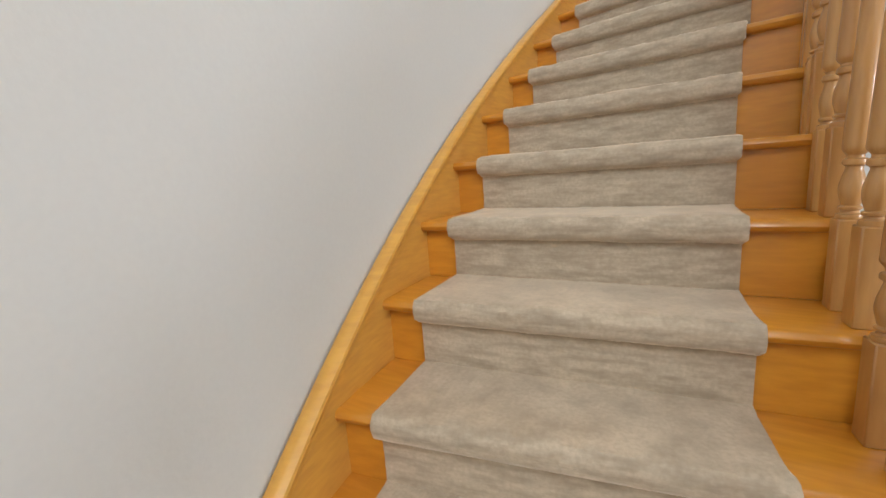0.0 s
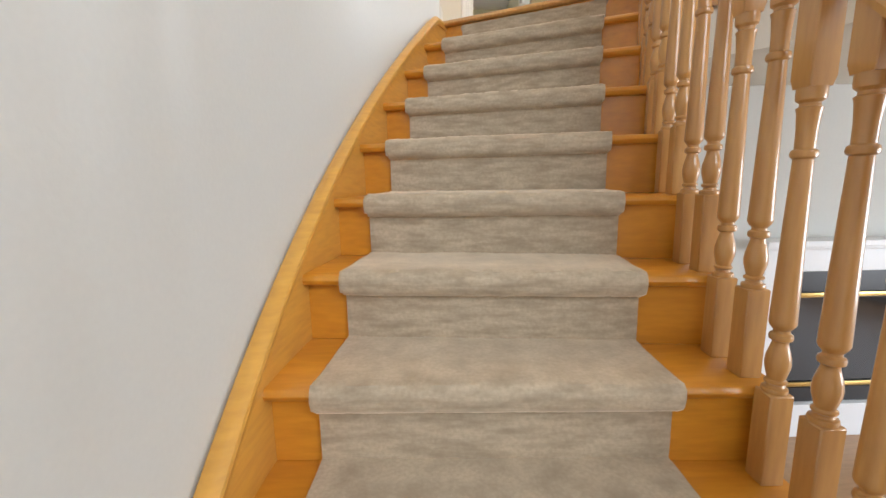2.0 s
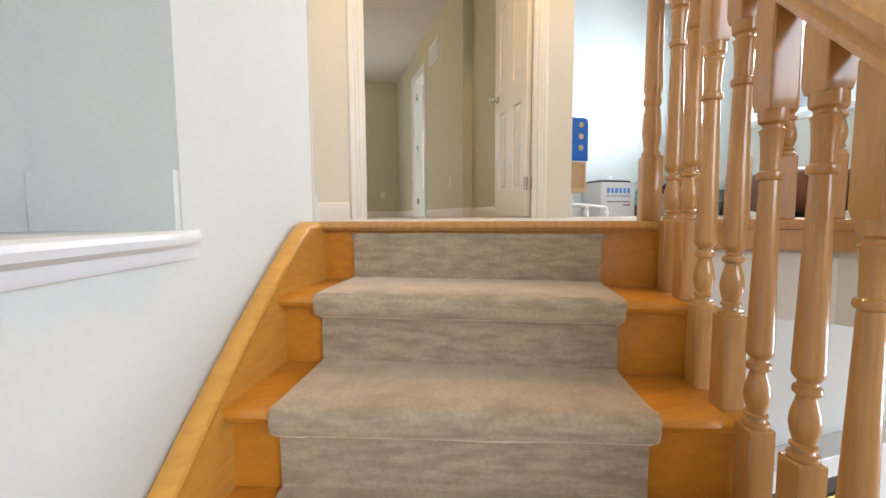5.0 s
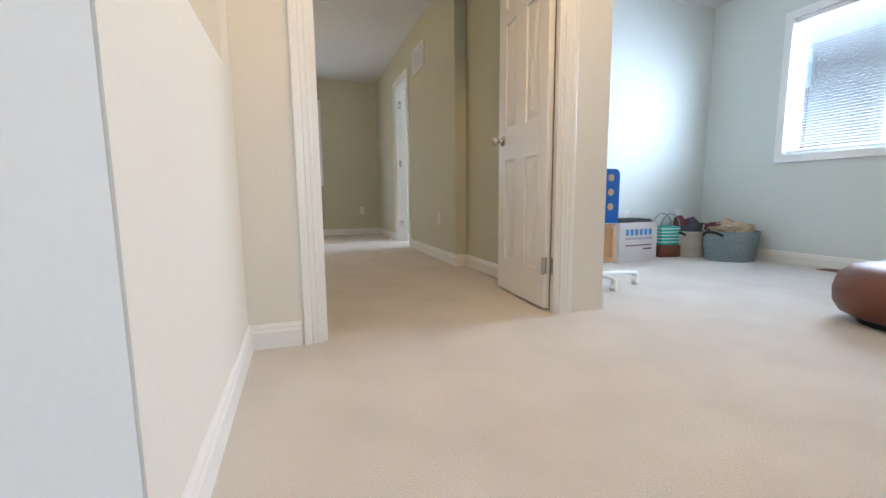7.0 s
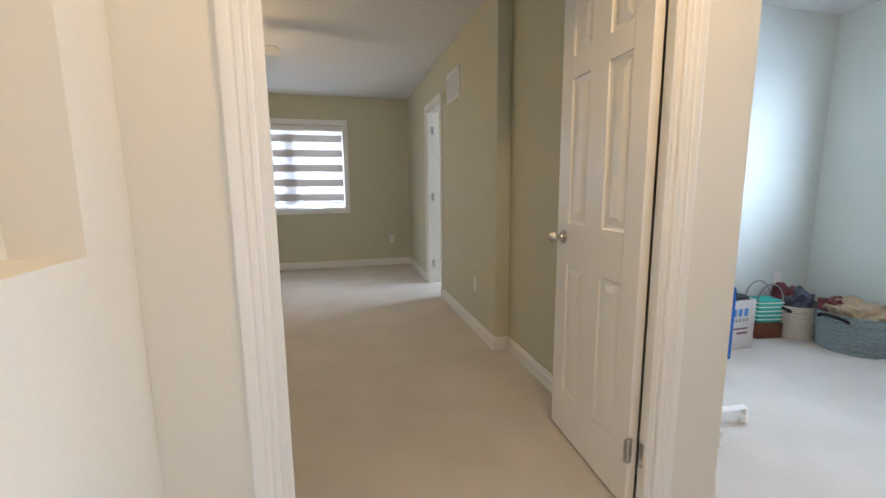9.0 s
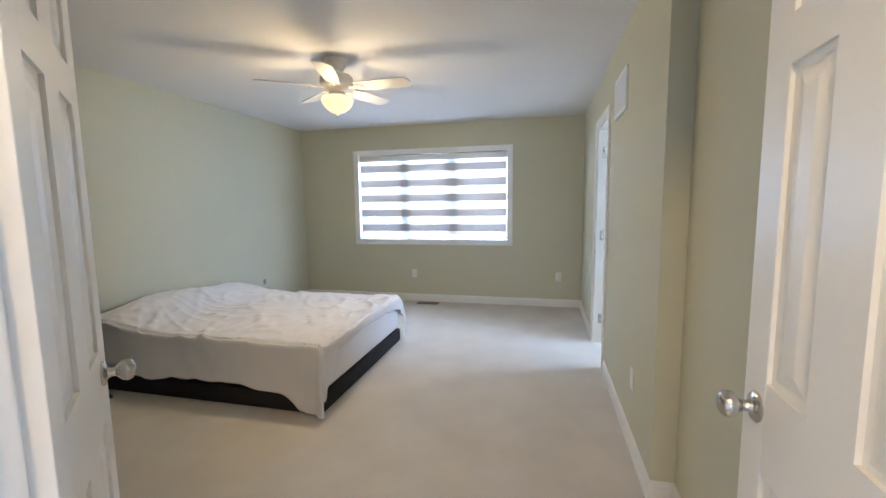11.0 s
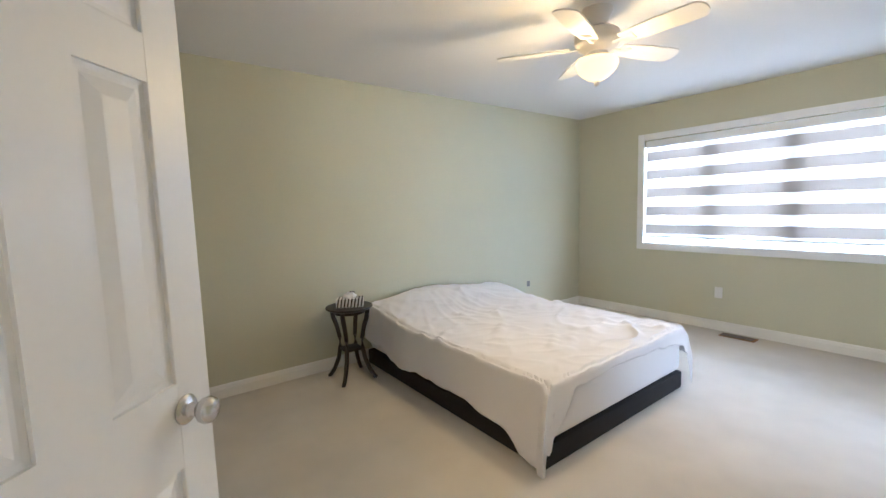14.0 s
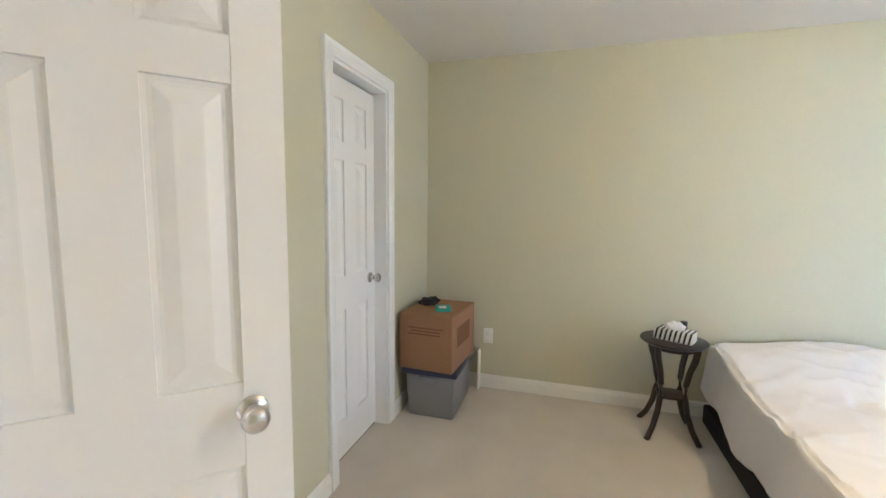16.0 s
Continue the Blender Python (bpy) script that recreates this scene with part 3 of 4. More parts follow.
for j, (k, s, z) in enumerate(prof):
    row = []
    for i in range(N + 1):
        r = R_CARPET_R + (R_CARPET_L - R_CARPET_R) * i / N
        n = noise.noise((r * 9, j * 0.9, k * 3.1)) * 0.0026 + noise.noise((r * 31, j * 2.3, k * 1.7)) * 0.0018 + noise.noise((r * 110, j * 3.7, k * 2.9)) * 0.0016
        edge = -0.006 if i in (0, N) else 0.0
        tuck = 0.012 if s > 0.0165 or z < -k * RISE - 0.04 else 0.0
        rr = r + (tuck if i == 0 else -tuck if i == N else 0)
        row.append(polar(rr, nose(k) + deg(s - n * 0.6 - edge * 0.4, 3.5 if s > 0.02 else r), z + n + (edge if s > 0 else 0) - LOW))
    grid.append((k, row))
for k in range(STEPS):
    ids = [j for j, (kk, _) in enumerate(grid) if kk == k]
    rows = [grid[j][1] for j in range(ids[0], min(ids[-1] + 2, len(grid)))]
    bm = bmesh.new()
    vs = [[bm.verts.new(p) for p in row] for row in rows]
    for a, b in zip(vs, vs[1:]):
        for i in range(N):
            bm.faces.new((a[i], a[i + 1], b[i + 1], b[i]))
    ext = bmesh.ops.extrude_face_region(bm, geom=list(bm.faces))
    for v in ext["geom"]:
        if isinstance(v, bmesh.types.BMVert):
            v.co += Vector((0, 0.002, -0.009))
    part("runner_section", bm, M_RUNNER, runner)

# balustrade
BAL = [(0.0, 0.185), (0.0205, 0.186), (0.0215, 0.190), (0.0205, 0.195), (0.0150, 0.197), (0.0135, 0.202), (0.0180, 0.205), (0.0182, 0.209), (0.0140, 0.212),
       (0.0165, 0.221), (0.0198, 0.234), (0.0206, 0.245), (0.0190, 0.259), (0.0150, 0.274), (0.0128, 0.283), (0.0132, 0.287), (0.0182, 0.290), (0.0190, 0.295),
       (0.0180, 0.300), (0.0132, 0.303), (0.0130, 0.308), (0.0195, 0.316), (0.0212, 0.321), (0.0212, 0.326), (0.0150, 0.612), (0.0146, 0.616), (0.0188, 0.619),
       (0.0200, 0.624), (0.0188, 0.630), (0.0148, 0.633), (0.0150, 0.662), (0.0172, 0.692), (0.0192, 0.700), (0.0150, 0.703), (0.0148, 0.708), (0.0205, 0.713),
       (0.0214, 0.720), (0.0214, 0.733), (0.0, 0.734)]


def baluster_mesh(top):
    bm = lathe(BAL, 16)
    box(bm, -0.022, 0.022, -0.022, 0.022, 0.0, 0.186, 0.0025, 1)
    sweep([[(x * f, y * f, z) for x, y in ((-0.022, -0.020), (-0.020, -0.022), (0.020, -0.022), (0.022, -0.020), (0.022, 0.020), (0.020, 0.022), (-0.020, 0.022), (-0.022, 0.020))]
           for f, z in ((0.86, 0.7325), (1.0, 0.748), (1.0, top))], True, bm)
    return bm


RAIL_UNDER = 0.77
rail_thing = thing("stair_balustrade", "honey oak balustrade with turned balusters and a handrail", "balustrade", at=(0, 0, LOW))
shared = {}
for k in range(1, STEPS):
    for j, off in enumerate((1.05, 2.95)):
        a = nose(k) + off
        if a > TOP - 0.5:
            continue
        topz = slope(a) + RAIL_UNDER + k * RISE + 0.012
        if j not in shared:
            ob = part("baluster", baluster_mesh(topz), M_BALUSTER, rail_thing)
            shared[j] = ob.data
        else:
            ob = new("baluster", shared[j])
            ob.parent = rail_thing
        ob.matrix_local = Matrix.Translation(polar(R_BAL, a, -k * RISE - LOW)) @ Matrix.Rotation(radians(-a), 4, "Z")
RAIL = [(-0.029, 0.0), (0.029, 0.0), (0.031, 0.012), (0.024, 0.022), (0.030, 0.034), (0.029, 0.048), (0.018, 0.060), (0.0, 0.064),
        (-0.018, 0.060), (-0.029, 0.048), (-0.030, 0.034), (-0.024, 0.022), (-0.031, 0.012)]


def rail_mesh(points, normals):
    return sweep([[(p.x + n.x * d, p.y + n.y * d, p.z + dz * 1.12) for d, dz in RAIL] for p, n in zip(points, normals)])


aa = [nose(STEPS) + i * (TOP - 0.4 - nose(STEPS)) / 60 for i in range(61)]
pts = [polar(R_BAL, a, slope(a) + RAIL_UNDER) for a in aa]
nrm = [Vector((-math.cos(radians(a)), math.sin(radians(a)), 0)) for a in aa]
stair_part("handrail", rail_mesh(pts, nrm), M_BALUSTER, rail_thing)
NEWEL = [(0.0, 0.178), (0.034, 0.18), (0.036, 0.188), (0.028, 0.198), (0.030, 0.215), (0.037, 0.245), (0.033, 0.29), (0.027, 0.315), (0.034, 0.322), (0.034, 0.335),
         (0.029, 0.342), (0.034, 0.36), (0.036, 0.368), (0.034, 0.385), (0.029, 0.68), (0.035, 0.686), (0.035, 0.70), (0.028, 0.71), (0.034, 0.79), (0.037, 0.82), (0.0, 0.822)]


def newel(parent, at, turn, local, slim=1.0):
    bm = lathe(NEWEL, 20)
    box(bm, -0.037, 0.037, -0.037, 0.037, 0.003, 0.18, 0.003, 1)
    box(bm, -0.037, 0.037, -0.037, 0.037, 0.82, 1.02, 0.003, 1)
    lathe([(0.0, 1.02), (0.05, 1.022), (0.052, 1.032), (0.03, 1.04), (0.045, 1.06), (0.05, 1.085), (0.04, 1.11), (0.0, 1.125)], 20, bm)
    for v in bm.verts:
        v.co.x *= slim
        v.co.y *= slim
    ob = part("newel_post", bm, M_BALUSTER, parent)
    ob.matrix_local = local @ Matrix.Translation(at) @ Matrix.Rotation(radians(turn), 4, "Z")
    return ob


newel(rail_thing, polar(3.035, TOP + 1.15, 0.0), -TOP, up, 0.68)
newel(rail_thing, polar(R_BAL, nose(STEPS) - 0.8, LOW), 25, up)

land_rail = thing("landing_balustrade", "honey oak balustrade along the landing edge", "balustrade", at=(0, 0, 0))
edge = [Vector((x + 0.045 if i > 3 else x, y + 0.045 if i <= 4 else y, 0)) for i, (x, y) in enumerate(LAND)]
edge[0] = polar(R_BAL, TOP + 0.75, 0.0) + Vector((0.05, 0.0, 0))
fine = []
for a, b in zip(edge, edge[1:]):
    n = max(1, round((b - a).length / 0.02))
    fine += [a.lerp(b, i / n) for i in range(n)]
fine.append(edge[-1])
for _ in range(8):
    fine = [fine[0]] + [(fine[i - 1] + fine[i] * 2 + fine[i + 1]) / 4 for i in range(1, len(fine) - 1)] + [fine[-1]]
nrm = []
for i in range(len(fine)):
    d = (fine[min(i + 1, len(fine) - 1)] - fine[max(i - 1, 0)]).normalized()
    nrm.append(Vector((-d.y, d.x, 0)))
part("handrail", rail_mesh([p + Vector((0, 0, 0.90)) for p in fine], nrm), M_BALUSTER, land_rail)
strip = [(-0.052, 0.004), (0.035, 0.004), (0.035, -0.001), (-0.035, -0.0012), (-0.035, -0.086), (-0.045, -0.086), (-0.047, -0.026), (-0.058, -0.024), (-0.060, -0.006)]
part("edge_board", sweep([[(p.x + n.x * d, p.y + n.y * d, z) for d, z in strip] for p, n in zip(fine, nrm)]), M_BALUSTER, land_rail)
run = 0.0
me = None
for i in range(1, len(fine)):
    run += (fine[i] - fine[i - 1]).length
    if run > 0.105:
        run = 0.0
        if me is None:
            ob = part("baluster", baluster_mesh(0.905), M_BALUSTER, land_rail)
            me = ob.data
        else:
            ob = new("baluster", me)
            ob.parent = land_rail
        ob.matrix_local = Matrix.Translation(fine[i] + Vector((0, 0, 0.004))) @ Matrix.Rotation(math.atan2(nrm[i].y, nrm[i].x), 4, "Z")


# ---- fireplace, lower level ----
fp = thing("fireplace", "black gas fireplace with brass bars in a white surround", "fireplace", at=(2.46, -0.95, LOW))
bm = boxes((-0.46, 0.46, 0.0, 0.01, 0.25, 1.2))
for r in ((-0.46, -0.38, -0.012, 0.0, 0.25, 1.2), (0.38, 0.46, -0.012, 0.0, 0.25, 1.2), (-0.38, 0.38, -0.012, 0.0, 1.06, 1.2), (-0.38, 0.38, -0.012, 0.0, 0.25, 0.36)):
    box(bm, *r, bevel=0.002, seg=1)
part("surround", bm, M_BLACK, fp, smooth=False)
part("glass", boxes((-0.38, 0.38, -0.006, -0.001, 0.41, 1.01)), M_FIREGLASS, fp, "dark firebox glass", smooth=False)
for z in (0.385, 1.035):
    part("brass_bar", boxes((-0.40, 0.40, -0.022, -0.008, z - 0.016, z + 0.016), bevel=0.004), M_BRASS, fp, "polished brass bar")
bm = boxes((-0.62, -0.47, -0.06, -0.002, 0.0, 1.36), (0.47, 0.62, -0.06, -0.002, 0.0, 1.36), (-0.47, 0.47, -0.06, -0.002, 1.21, 1.36), (-0.47, 0.47, -0.05, -0.002, 0.0, 0.245), bevel=0.004)
part("mantel_frame", bm, M_WINTRIM, fp, "white painted mantel frame", smooth=False)
bm = boxes((-0.66, 0.66, -0.10, -0.002, 1.362, 1.39), (-0.70, 0.70, -0.16, -0.002, 1.392, 1.43), (-0.68, 0.68, -0.13, -0.002, 1.375, 1.393), bevel=0.004)
part("mantel_shelf", bm, M_WINTRIM, fp, "white painted mantel shelf", smooth=False)


# ---- bedroom window ----
win = structure("window_1", boxes((-1.90, -1.828, 5.150, 5.1685, 0.80, 2.115), (0.268, 0.338, 5.150, 5.1685, 0.80, 2.115),
                (-1.828, 0.268, 5.150, 5.1685, 2.043, 2.115), (-1.828, 0.268, 5.145, 5.1685, 0.80, 0.877), bevel=0.003), M_WINTRIM, "wide white window with three panes", "window")
part("window_frame", boxes((-1.83, -1.785, 5.225, 5.30, 0.876, 2.044), (0.225, 0.27, 5.225, 5.30, 0.876, 2.044), (-1.785, 0.225, 5.225, 5.30, 2.0, 2.044), (-1.785, 0.225, 5.225, 5.30, 0.876, 0.93),
     (-1.23, -1.09, 5.243, 5.285, 0.93, 2.0), (-0.56, -0.40, 5.243, 5.285, 0.93, 2.0), bevel=0.003), M_WINTRIM, win, smooth=False)
for x0, x1 in ((-1.785, -1.23), (-1.09, -0.56), (-0.40, 0.225)):
    p = part("pane", boxes((x0, x1, 5.287, 5.291, 0.93, 2.0)), M_GLASS, win, smooth=False)
    p.visible_shadow = False
blind = thing("zebra_blind", "taupe and sheer striped roller blind, drawn down over the window", "window blind", at=(-0.78, 5.188, 0.95))
bm = bmesh.new()
box(bm, -1.04, 1.04, -0.016, 0.030, 1.01, 1.085, 0.006)
part("head_box", bm, M_WINTRIM, blind)
edges = [0.012, 0.035, 0.138, 0.240, 0.343, 0.446, 0.549, 0.652, 0.755, 0.858, 0.961, 1.012]
for i, (z0, z1) in enumerate(zip(edges, edges[1:])):
    dark_band = i % 2 == 1
    t = 0.0012 if dark_band else 0.0006
    part("band", boxes((-1.035, 1.035, -t, t, z0 + 0.0002, z1 - 0.0002)), M_OPAQUE if dark_band else M_SHEER, blind,
         "taupe opaque band" if dark_band else "white sheer band", smooth=False)
part("bottom_bar", boxes((-1.036, 1.036, -0.008, 0.008, -0.012, 0.0115), bevel=0.003), M_WINTRIM, blind)

# ---- loft window ----
win2 = structure("window_2", boxes((3.932, 3.9485, 0.738, 0.80, 0.87, 2.12), (3.932, 3.9485, -0.59, -0.528, 0.87, 2.12), (3.932, 3.9485, -0.528, 0.738, 2.058, 2.12),
                 (3.925, 3.9485, -0.528, 0.738, 0.87, 0.932), bevel=0.003), M_WINTRIM, "white loft window", "window")
part("window_frame", boxes((4.0, 4.08, 0.69, 0.74, 0.93, 2.06), (4.0, 4.08, -0.53, -0.48, 0.93, 2.06), (4.0, 4.08, -0.48, 0.69, 2.01, 2.06), (4.0, 4.08, -0.48, 0.69, 0.93, 0.98),
     (4.02, 4.08, 0.08, 0.13, 0.98, 2.01), bevel=0.003), M_WINTRIM, win2, smooth=False)
for y0, y1 in ((-0.48, 0.08), (0.13, 0.69)):
    p = part("pane", boxes((4.05, 4.054, y0, y1, 0.98, 2.01)), M_GLASS, win2, smooth=False)
    p.visible_shadow = False
ven = thing("venetian_blind", "white slatted venetian blind lowered over the loft window", "window blind", at=(3.972, 0.105, 0.95))
part("head_rail", boxes((-0.02, 0.02, -0.625, 0.625, 1.065, 1.105), bevel=0.003), M_WINTRIM, ven)
me = None
for i in range(46):
    if me is None:
        ob = part("slat", box(bmesh.new(), -0.0115, 0.0115, -0.62, 0.62, -0.0006, 0.0006), M_SLAT, ven, smooth=False)
        me = ob.data
    else:
        ob = new("slat", me)
        ob.parent = ven
    ob.matrix_local = pose(0, 0, 0.03 + i * 0.0225, 0, -14, 0)
part("bottom_rail", boxes((-0.012, 0.012, -0.62, 0.62, 0.0, 0.015), bevel=0.002), M_WINTRIM, ven)

# neighbouring house outside the loft window
nb = thing("neighbour_house", "red brick neighbouring house with a grey roof", "house", at=(12.0, 0.0, -2.8))
part("wall", boxes((0, 6, -5, 6.5, 0, 5.2)), M_BRICKRED, nb, smooth=False)
bm = prism([(-5.4, 0), (6.9, 0), (0.75, 2.4)], -0.4, 6.4)
bmesh.ops.transform(bm, matrix=Matrix.Translation((0, 0, 5.2)) @ Matrix(((0, 0, 1, 0), (1, 0, 0, 0), (0, 1, 0, 0), (0, 0, 0, 1))), verts=bm.verts)
part("roof", bm, M_BIN, nb, smooth=False)
structure("ground", boxes((-2500, 2500, -2500, 2500, -3.2, -2.82)), material("lawn", (0.07, 0.10, 0.04), 0.95, grain=0.5, scale=3), "grass lawn round the house", "ground")


# ---- ceiling fan ----
fan = thing("ceiling_fan", "white five-blade ceiling fan with a lit amber glass bowl", "ceiling fan", at=(-0.79, 2.60, HIGH))
part("canopy", lathe([(0.0, 0.0), (0.086, 0.0), (0.086, -0.008), (0.078, -0.03), (0.06, -0.065), (0.05, -0.088), (0.0, -0.09)], 28), M_FANWHITE, fan)
part("downrod", lathe([(0.0, -0.05), (0.012, -0.05), (0.012, -0.10), (0.0, -0.10)], 12), M_FANWHITE, fan)
part("motor", lathe([(0.0, -0.10), (0.05, -0.102), (0.10, -0.112), (0.122, -0.13), (0.126, -0.17), (0.115, -0.20), (0.09, -0.215), (0.06, -0.235), (0.06, -0.25), (0.0, -0.252)], 32), M_FANWHITE, fan)
bladem = None
for i in range(5):
    ang = 72 * i
    if bladem is None:
        bm = bmesh.new()
        out = []
        for s in range(13):
            x = 0.15 + s * 0.38 / 12
            wdt = 0.048 + 0.018 * min(1, s / 6)
            out.append((x, wdt))
        tip = [(0.53 + 0.045 * math.sin(radians(q)), 0.066 * math.cos(radians(q))) for q in range(15, 166, 15)]
        outline = [(x, w) for x, w in out] + tip + [(x, -w) for x, w in reversed(out)]
        prism(outline, -0.004, 0.004, bm)
        bladem = part("blade", bm, M_FANWHITE, fan, smooth=False)
        b = bladem
        irons = part("blade_iron", box(box(bmesh.new(), 0.08, 0.20, -0.012, 0.012, -0.010, -0.004, 0.002), 0.16, 0.22, -0.03, 0.03, -0.0085, -0.0045, 0.002), M_FANWHITE, bladem)
    else:
        b = new("blade", bladem.data)
        b.parent = fan
        c = new("blade_iron", irons.data)
        c.parent = b
    b.matrix_local = Matrix.Translation((0, 0, -0.20)) @ Matrix.Rotation(radians(ang), 4, "Z") @ Matrix.Rotation(radians(-12), 4, "X")
part("light_collar", lathe([(0.0, -0.245), (0.055, -0.248), (0.075, -0.26), (0.078, -0.275), (0.0, -0.278)], 28), M_FANWHITE, fan)
bm = bmesh.new()
prof = [(0.080, -0.262), (0.108, -0.272), (0.118, -0.288), (0.116, -0.305), (0.104, -0.332), (0.080, -0.358), (0.048, -0.380), (0.018, -0.391), (0.0, -0.393)]
p = part("glass_bowl", lathe([(0.0, -0.261)] + prof, 32), M_BOWL, fan, "lit amber frosted glass bowl")
p.visible_shadow = False
part("finial", lathe([(0.0, -0.388), (0.014, -0.39), (0.010, -0.398), (0.016, -0.406), (0.008, -0.418), (0.0, -0.42)], 14), M_FANWHITE, fan)
chain = tube([(0.05, 0.0, -0.25), (0.056, 0, -0.3), (0.056, 0, -0.34)], 0.0012, 6)
part("pull_chain", chain, M_NICKEL, fan)


# ---- bed ----
bed = thing("bed", "low double bed with a rumpled white sheet over a black base", "bed", at=(-1.66, 2.70, 0))
BX0, BX1, BY0, BY1 = -0.99, 1.01, -0.715, 0.80
part("base", boxes((BX0 + 0.02, BX1 - 0.005, BY0 - 0.022, BY1 - 0.01, 0.0, 0.125), bevel=0.015), M_BEDBASE, bed, "black fabric bed base")
bm = boxes((BX0, BX1 - 0.015, BY0 + 0.005, BY1 - 0.005, 0.127, 0.44), bevel=0.04)
part("mattress", bm, M_SHEET, bed)
bm = bmesh.new()
NX, NY = 180, 150
hang = 0.30


def drape(u, v):
    """Sheet over the mattress: u along the bed, v across, both in metres on the cloth."""
    x, y, z = u, v, 0.458
    ox, oy = max(0, u - (BX1 - 0.02)), 0.0
    if v < BY0 + 0.02:
        oy = v - (BY0 + 0.02)
    if v > BY1 - 0.02:
        oy = v - (BY1 - 0.02)
    n1 = noise.noise((u * 3.1, v * 3.1, 2.0))
    n2 = noise.noise((u * 9.0 + 4, v * 5.0, 7.0))
    fold = noise.noise((u * 9 + v * 6, u * 1.2 - v * 1.5, 3.3)) + 0.5 * noise.noise((u * 3 - v * 12, u * 2 + v * 1.0, 8.3))
    z += 0.008 * n1 + 0.006 * n2 + 0.009 * max(0, fold) ** 1.5 * 3
    ridge = 1 - abs(noise.noise((u * 3.4 + v * 2.6, v * 2.2 - u * 1.1, 5.7)))
    patch = max(0.0, noise.noise((u * 1.7, v * 1.7, 11.0)) + 0.25)
    z += 0.034 * ridge ** 7 * patch
    crease = 1 - abs(noise.noise((u * 6.5 - v * 4.2, v * 3.4 + u * 1.3, 21.0)))
    z += 0.011 * crease ** 8 * max(0.0, noise.noise((u * 2.3, v * 2.3, 31.0)) + 0.4)
    pleat = 1 - abs(noise.noise((math.atan2(v + 0.1, u - BX0 + 0.12) * 7.5, 4.0, 1.3)))
    z += 0.011 * pleat ** 5 * max(0.0, 1 - abs(u - BX0 - 0.62) / 0.5)
    head = max(0.0, 1 - (u - BX0) / 0.62)
    bump = math.sin(min(1, head * 1.35) * math.pi / 2) ** 2 if head > 0 else 0
    hump = 0.74 + 0.26 * math.cos((v + 0.05) * 4.2)
    z += 0.135 * bump * hump
    if oy:
        s = abs(oy)
        drop = max(0.0, s - 0.03)
        out = 0.03 * math.sin(min(1, s / 0.05) * math.pi / 2) + 0.012 * math.sin(u * 13) * min(1, drop * 4) + 0.006 * n2 + 0.10 * min(drop, 0.42)
        y = (BY0 + 0.02 if oy < 0 else BY1 - 0.02) + math.copysign(out, oy)
        z -= drop + 0.012
    if ox:
        drop = max(0.0, ox - 0.03)
        out = 0.03 * math.sin(min(1, ox / 0.05) * math.pi / 2) + 0.014 * math.sin(v * 11 + 1) * min(1, drop * 4) + 0.02 * min(drop, 0.3)
        x = BX1 - 0.02 + out
        z -= drop + 0.012
        if oy:
            k = min(1, abs(oy) / 0.2)
            x += 0.02 * k
            y += math.copysign(0.03 * k, oy)
            z = min(z, 0.45 - max(ox, abs(oy)) - 0.25 * min(ox, abs(oy)))
    return Vector((x, y, max(z, 0.02)))


rows = []
for i in range(NX + 1):
    fu = i / NX
    row = []
    for j in range(NY + 1):
        fv = j / NY
        tongue = min(1, max(0, (fu - 0.78) / 0.16))
        near = BY0 - 0.315 - 0.018 * math.sin(fu * 9) - 0.15 * tongue * tongue * (3 - 2 * tongue)
        far = BY1 + 0.20 + 0.03 * math.sin(fu * 7)
        v = near + fv * (far - near)
        corner = max(0.0, 1 - (v - BY0) / 0.20) if v > BY0 else max(0.0, 1 - (BY0 - v) / 0.42)
        end = BX1 + 0.075 + 0.02 * math.sin(fv * 8 + 0.5) + 0.24 * corner + 0.12 * max(0, (fv - 0.82) / 0.18)
        u = BX0 + 0.01 + fu * (end - BX0)
        row.append(bm.verts.new(drape(u, v)))
    rows.append(row)
for a, b in zip(rows, rows[1:]):
    for j in range(NY):
        bm.faces.new((a[j], a[j + 1], b[j + 1], b[j]))
sheet = part("sheet", bm, M_SHEET, bed, "rumpled white bed sheet")
sol = sheet.modifiers.new("thick", "SOLIDIFY")
sol.thickness = 0.004


# ---- round side table and what stands on it ----
TX, TY = -2.425, 1.722
tab = thing("side_table", "small round espresso wood side table with splayed legs", "table", at=(TX, TY, 0))
part("tabletop", lathe([(0.0, 0.565), (0.165, 0.567), (0.178, 0.575), (0.186, 0.583), (0.184, 0.590), (0.170, 0.592), (0.0, 0.592)], 40), M_DARKWOOD, tab)
part("shelf", boxes((-0.075, 0.075, -0.075, 0.075, 0.235, 0.252), bevel=0.005), M_DARKWOOD, tab)
part("apron", lathe([(0.0, 0.535), (0.12, 0.535), (0.125, 0.566), (0.0, 0.566)], 28), M_DARKWOOD, tab)
for i in range(4):
    c, s = math.cos(radians(45 + 90 * i)), math.sin(radians(45 + 90 * i))
    prof = [(0.150, 0.564), (0.140, 0.50), (0.112, 0.42), (0.094, 0.33), (0.095, 0.25), (0.112, 0.16), (0.150, 0.07), (0.190, 0.012), (0.205, 0.004)]
    part("leg", tube([(r * c, r * s, z) for r, z in prof], [0.019, 0.0195, 0.018, 0.0165, 0.0175, 0.0175, 0.0165, 0.016, 0.014], 8), M_DARKWOOD, tab)
tis = thing("tissue_box", "zebra-striped tissue box with a white tissue pulled up", "tissue box", at=(TX + 0.02, TY - 0.0, 0.592), turn=62)
part("carton", boxes((-0.105, 0.105, -0.052, 0.052, 0.0, 0.065), bevel=0.003), M_WHITEPL, tis)
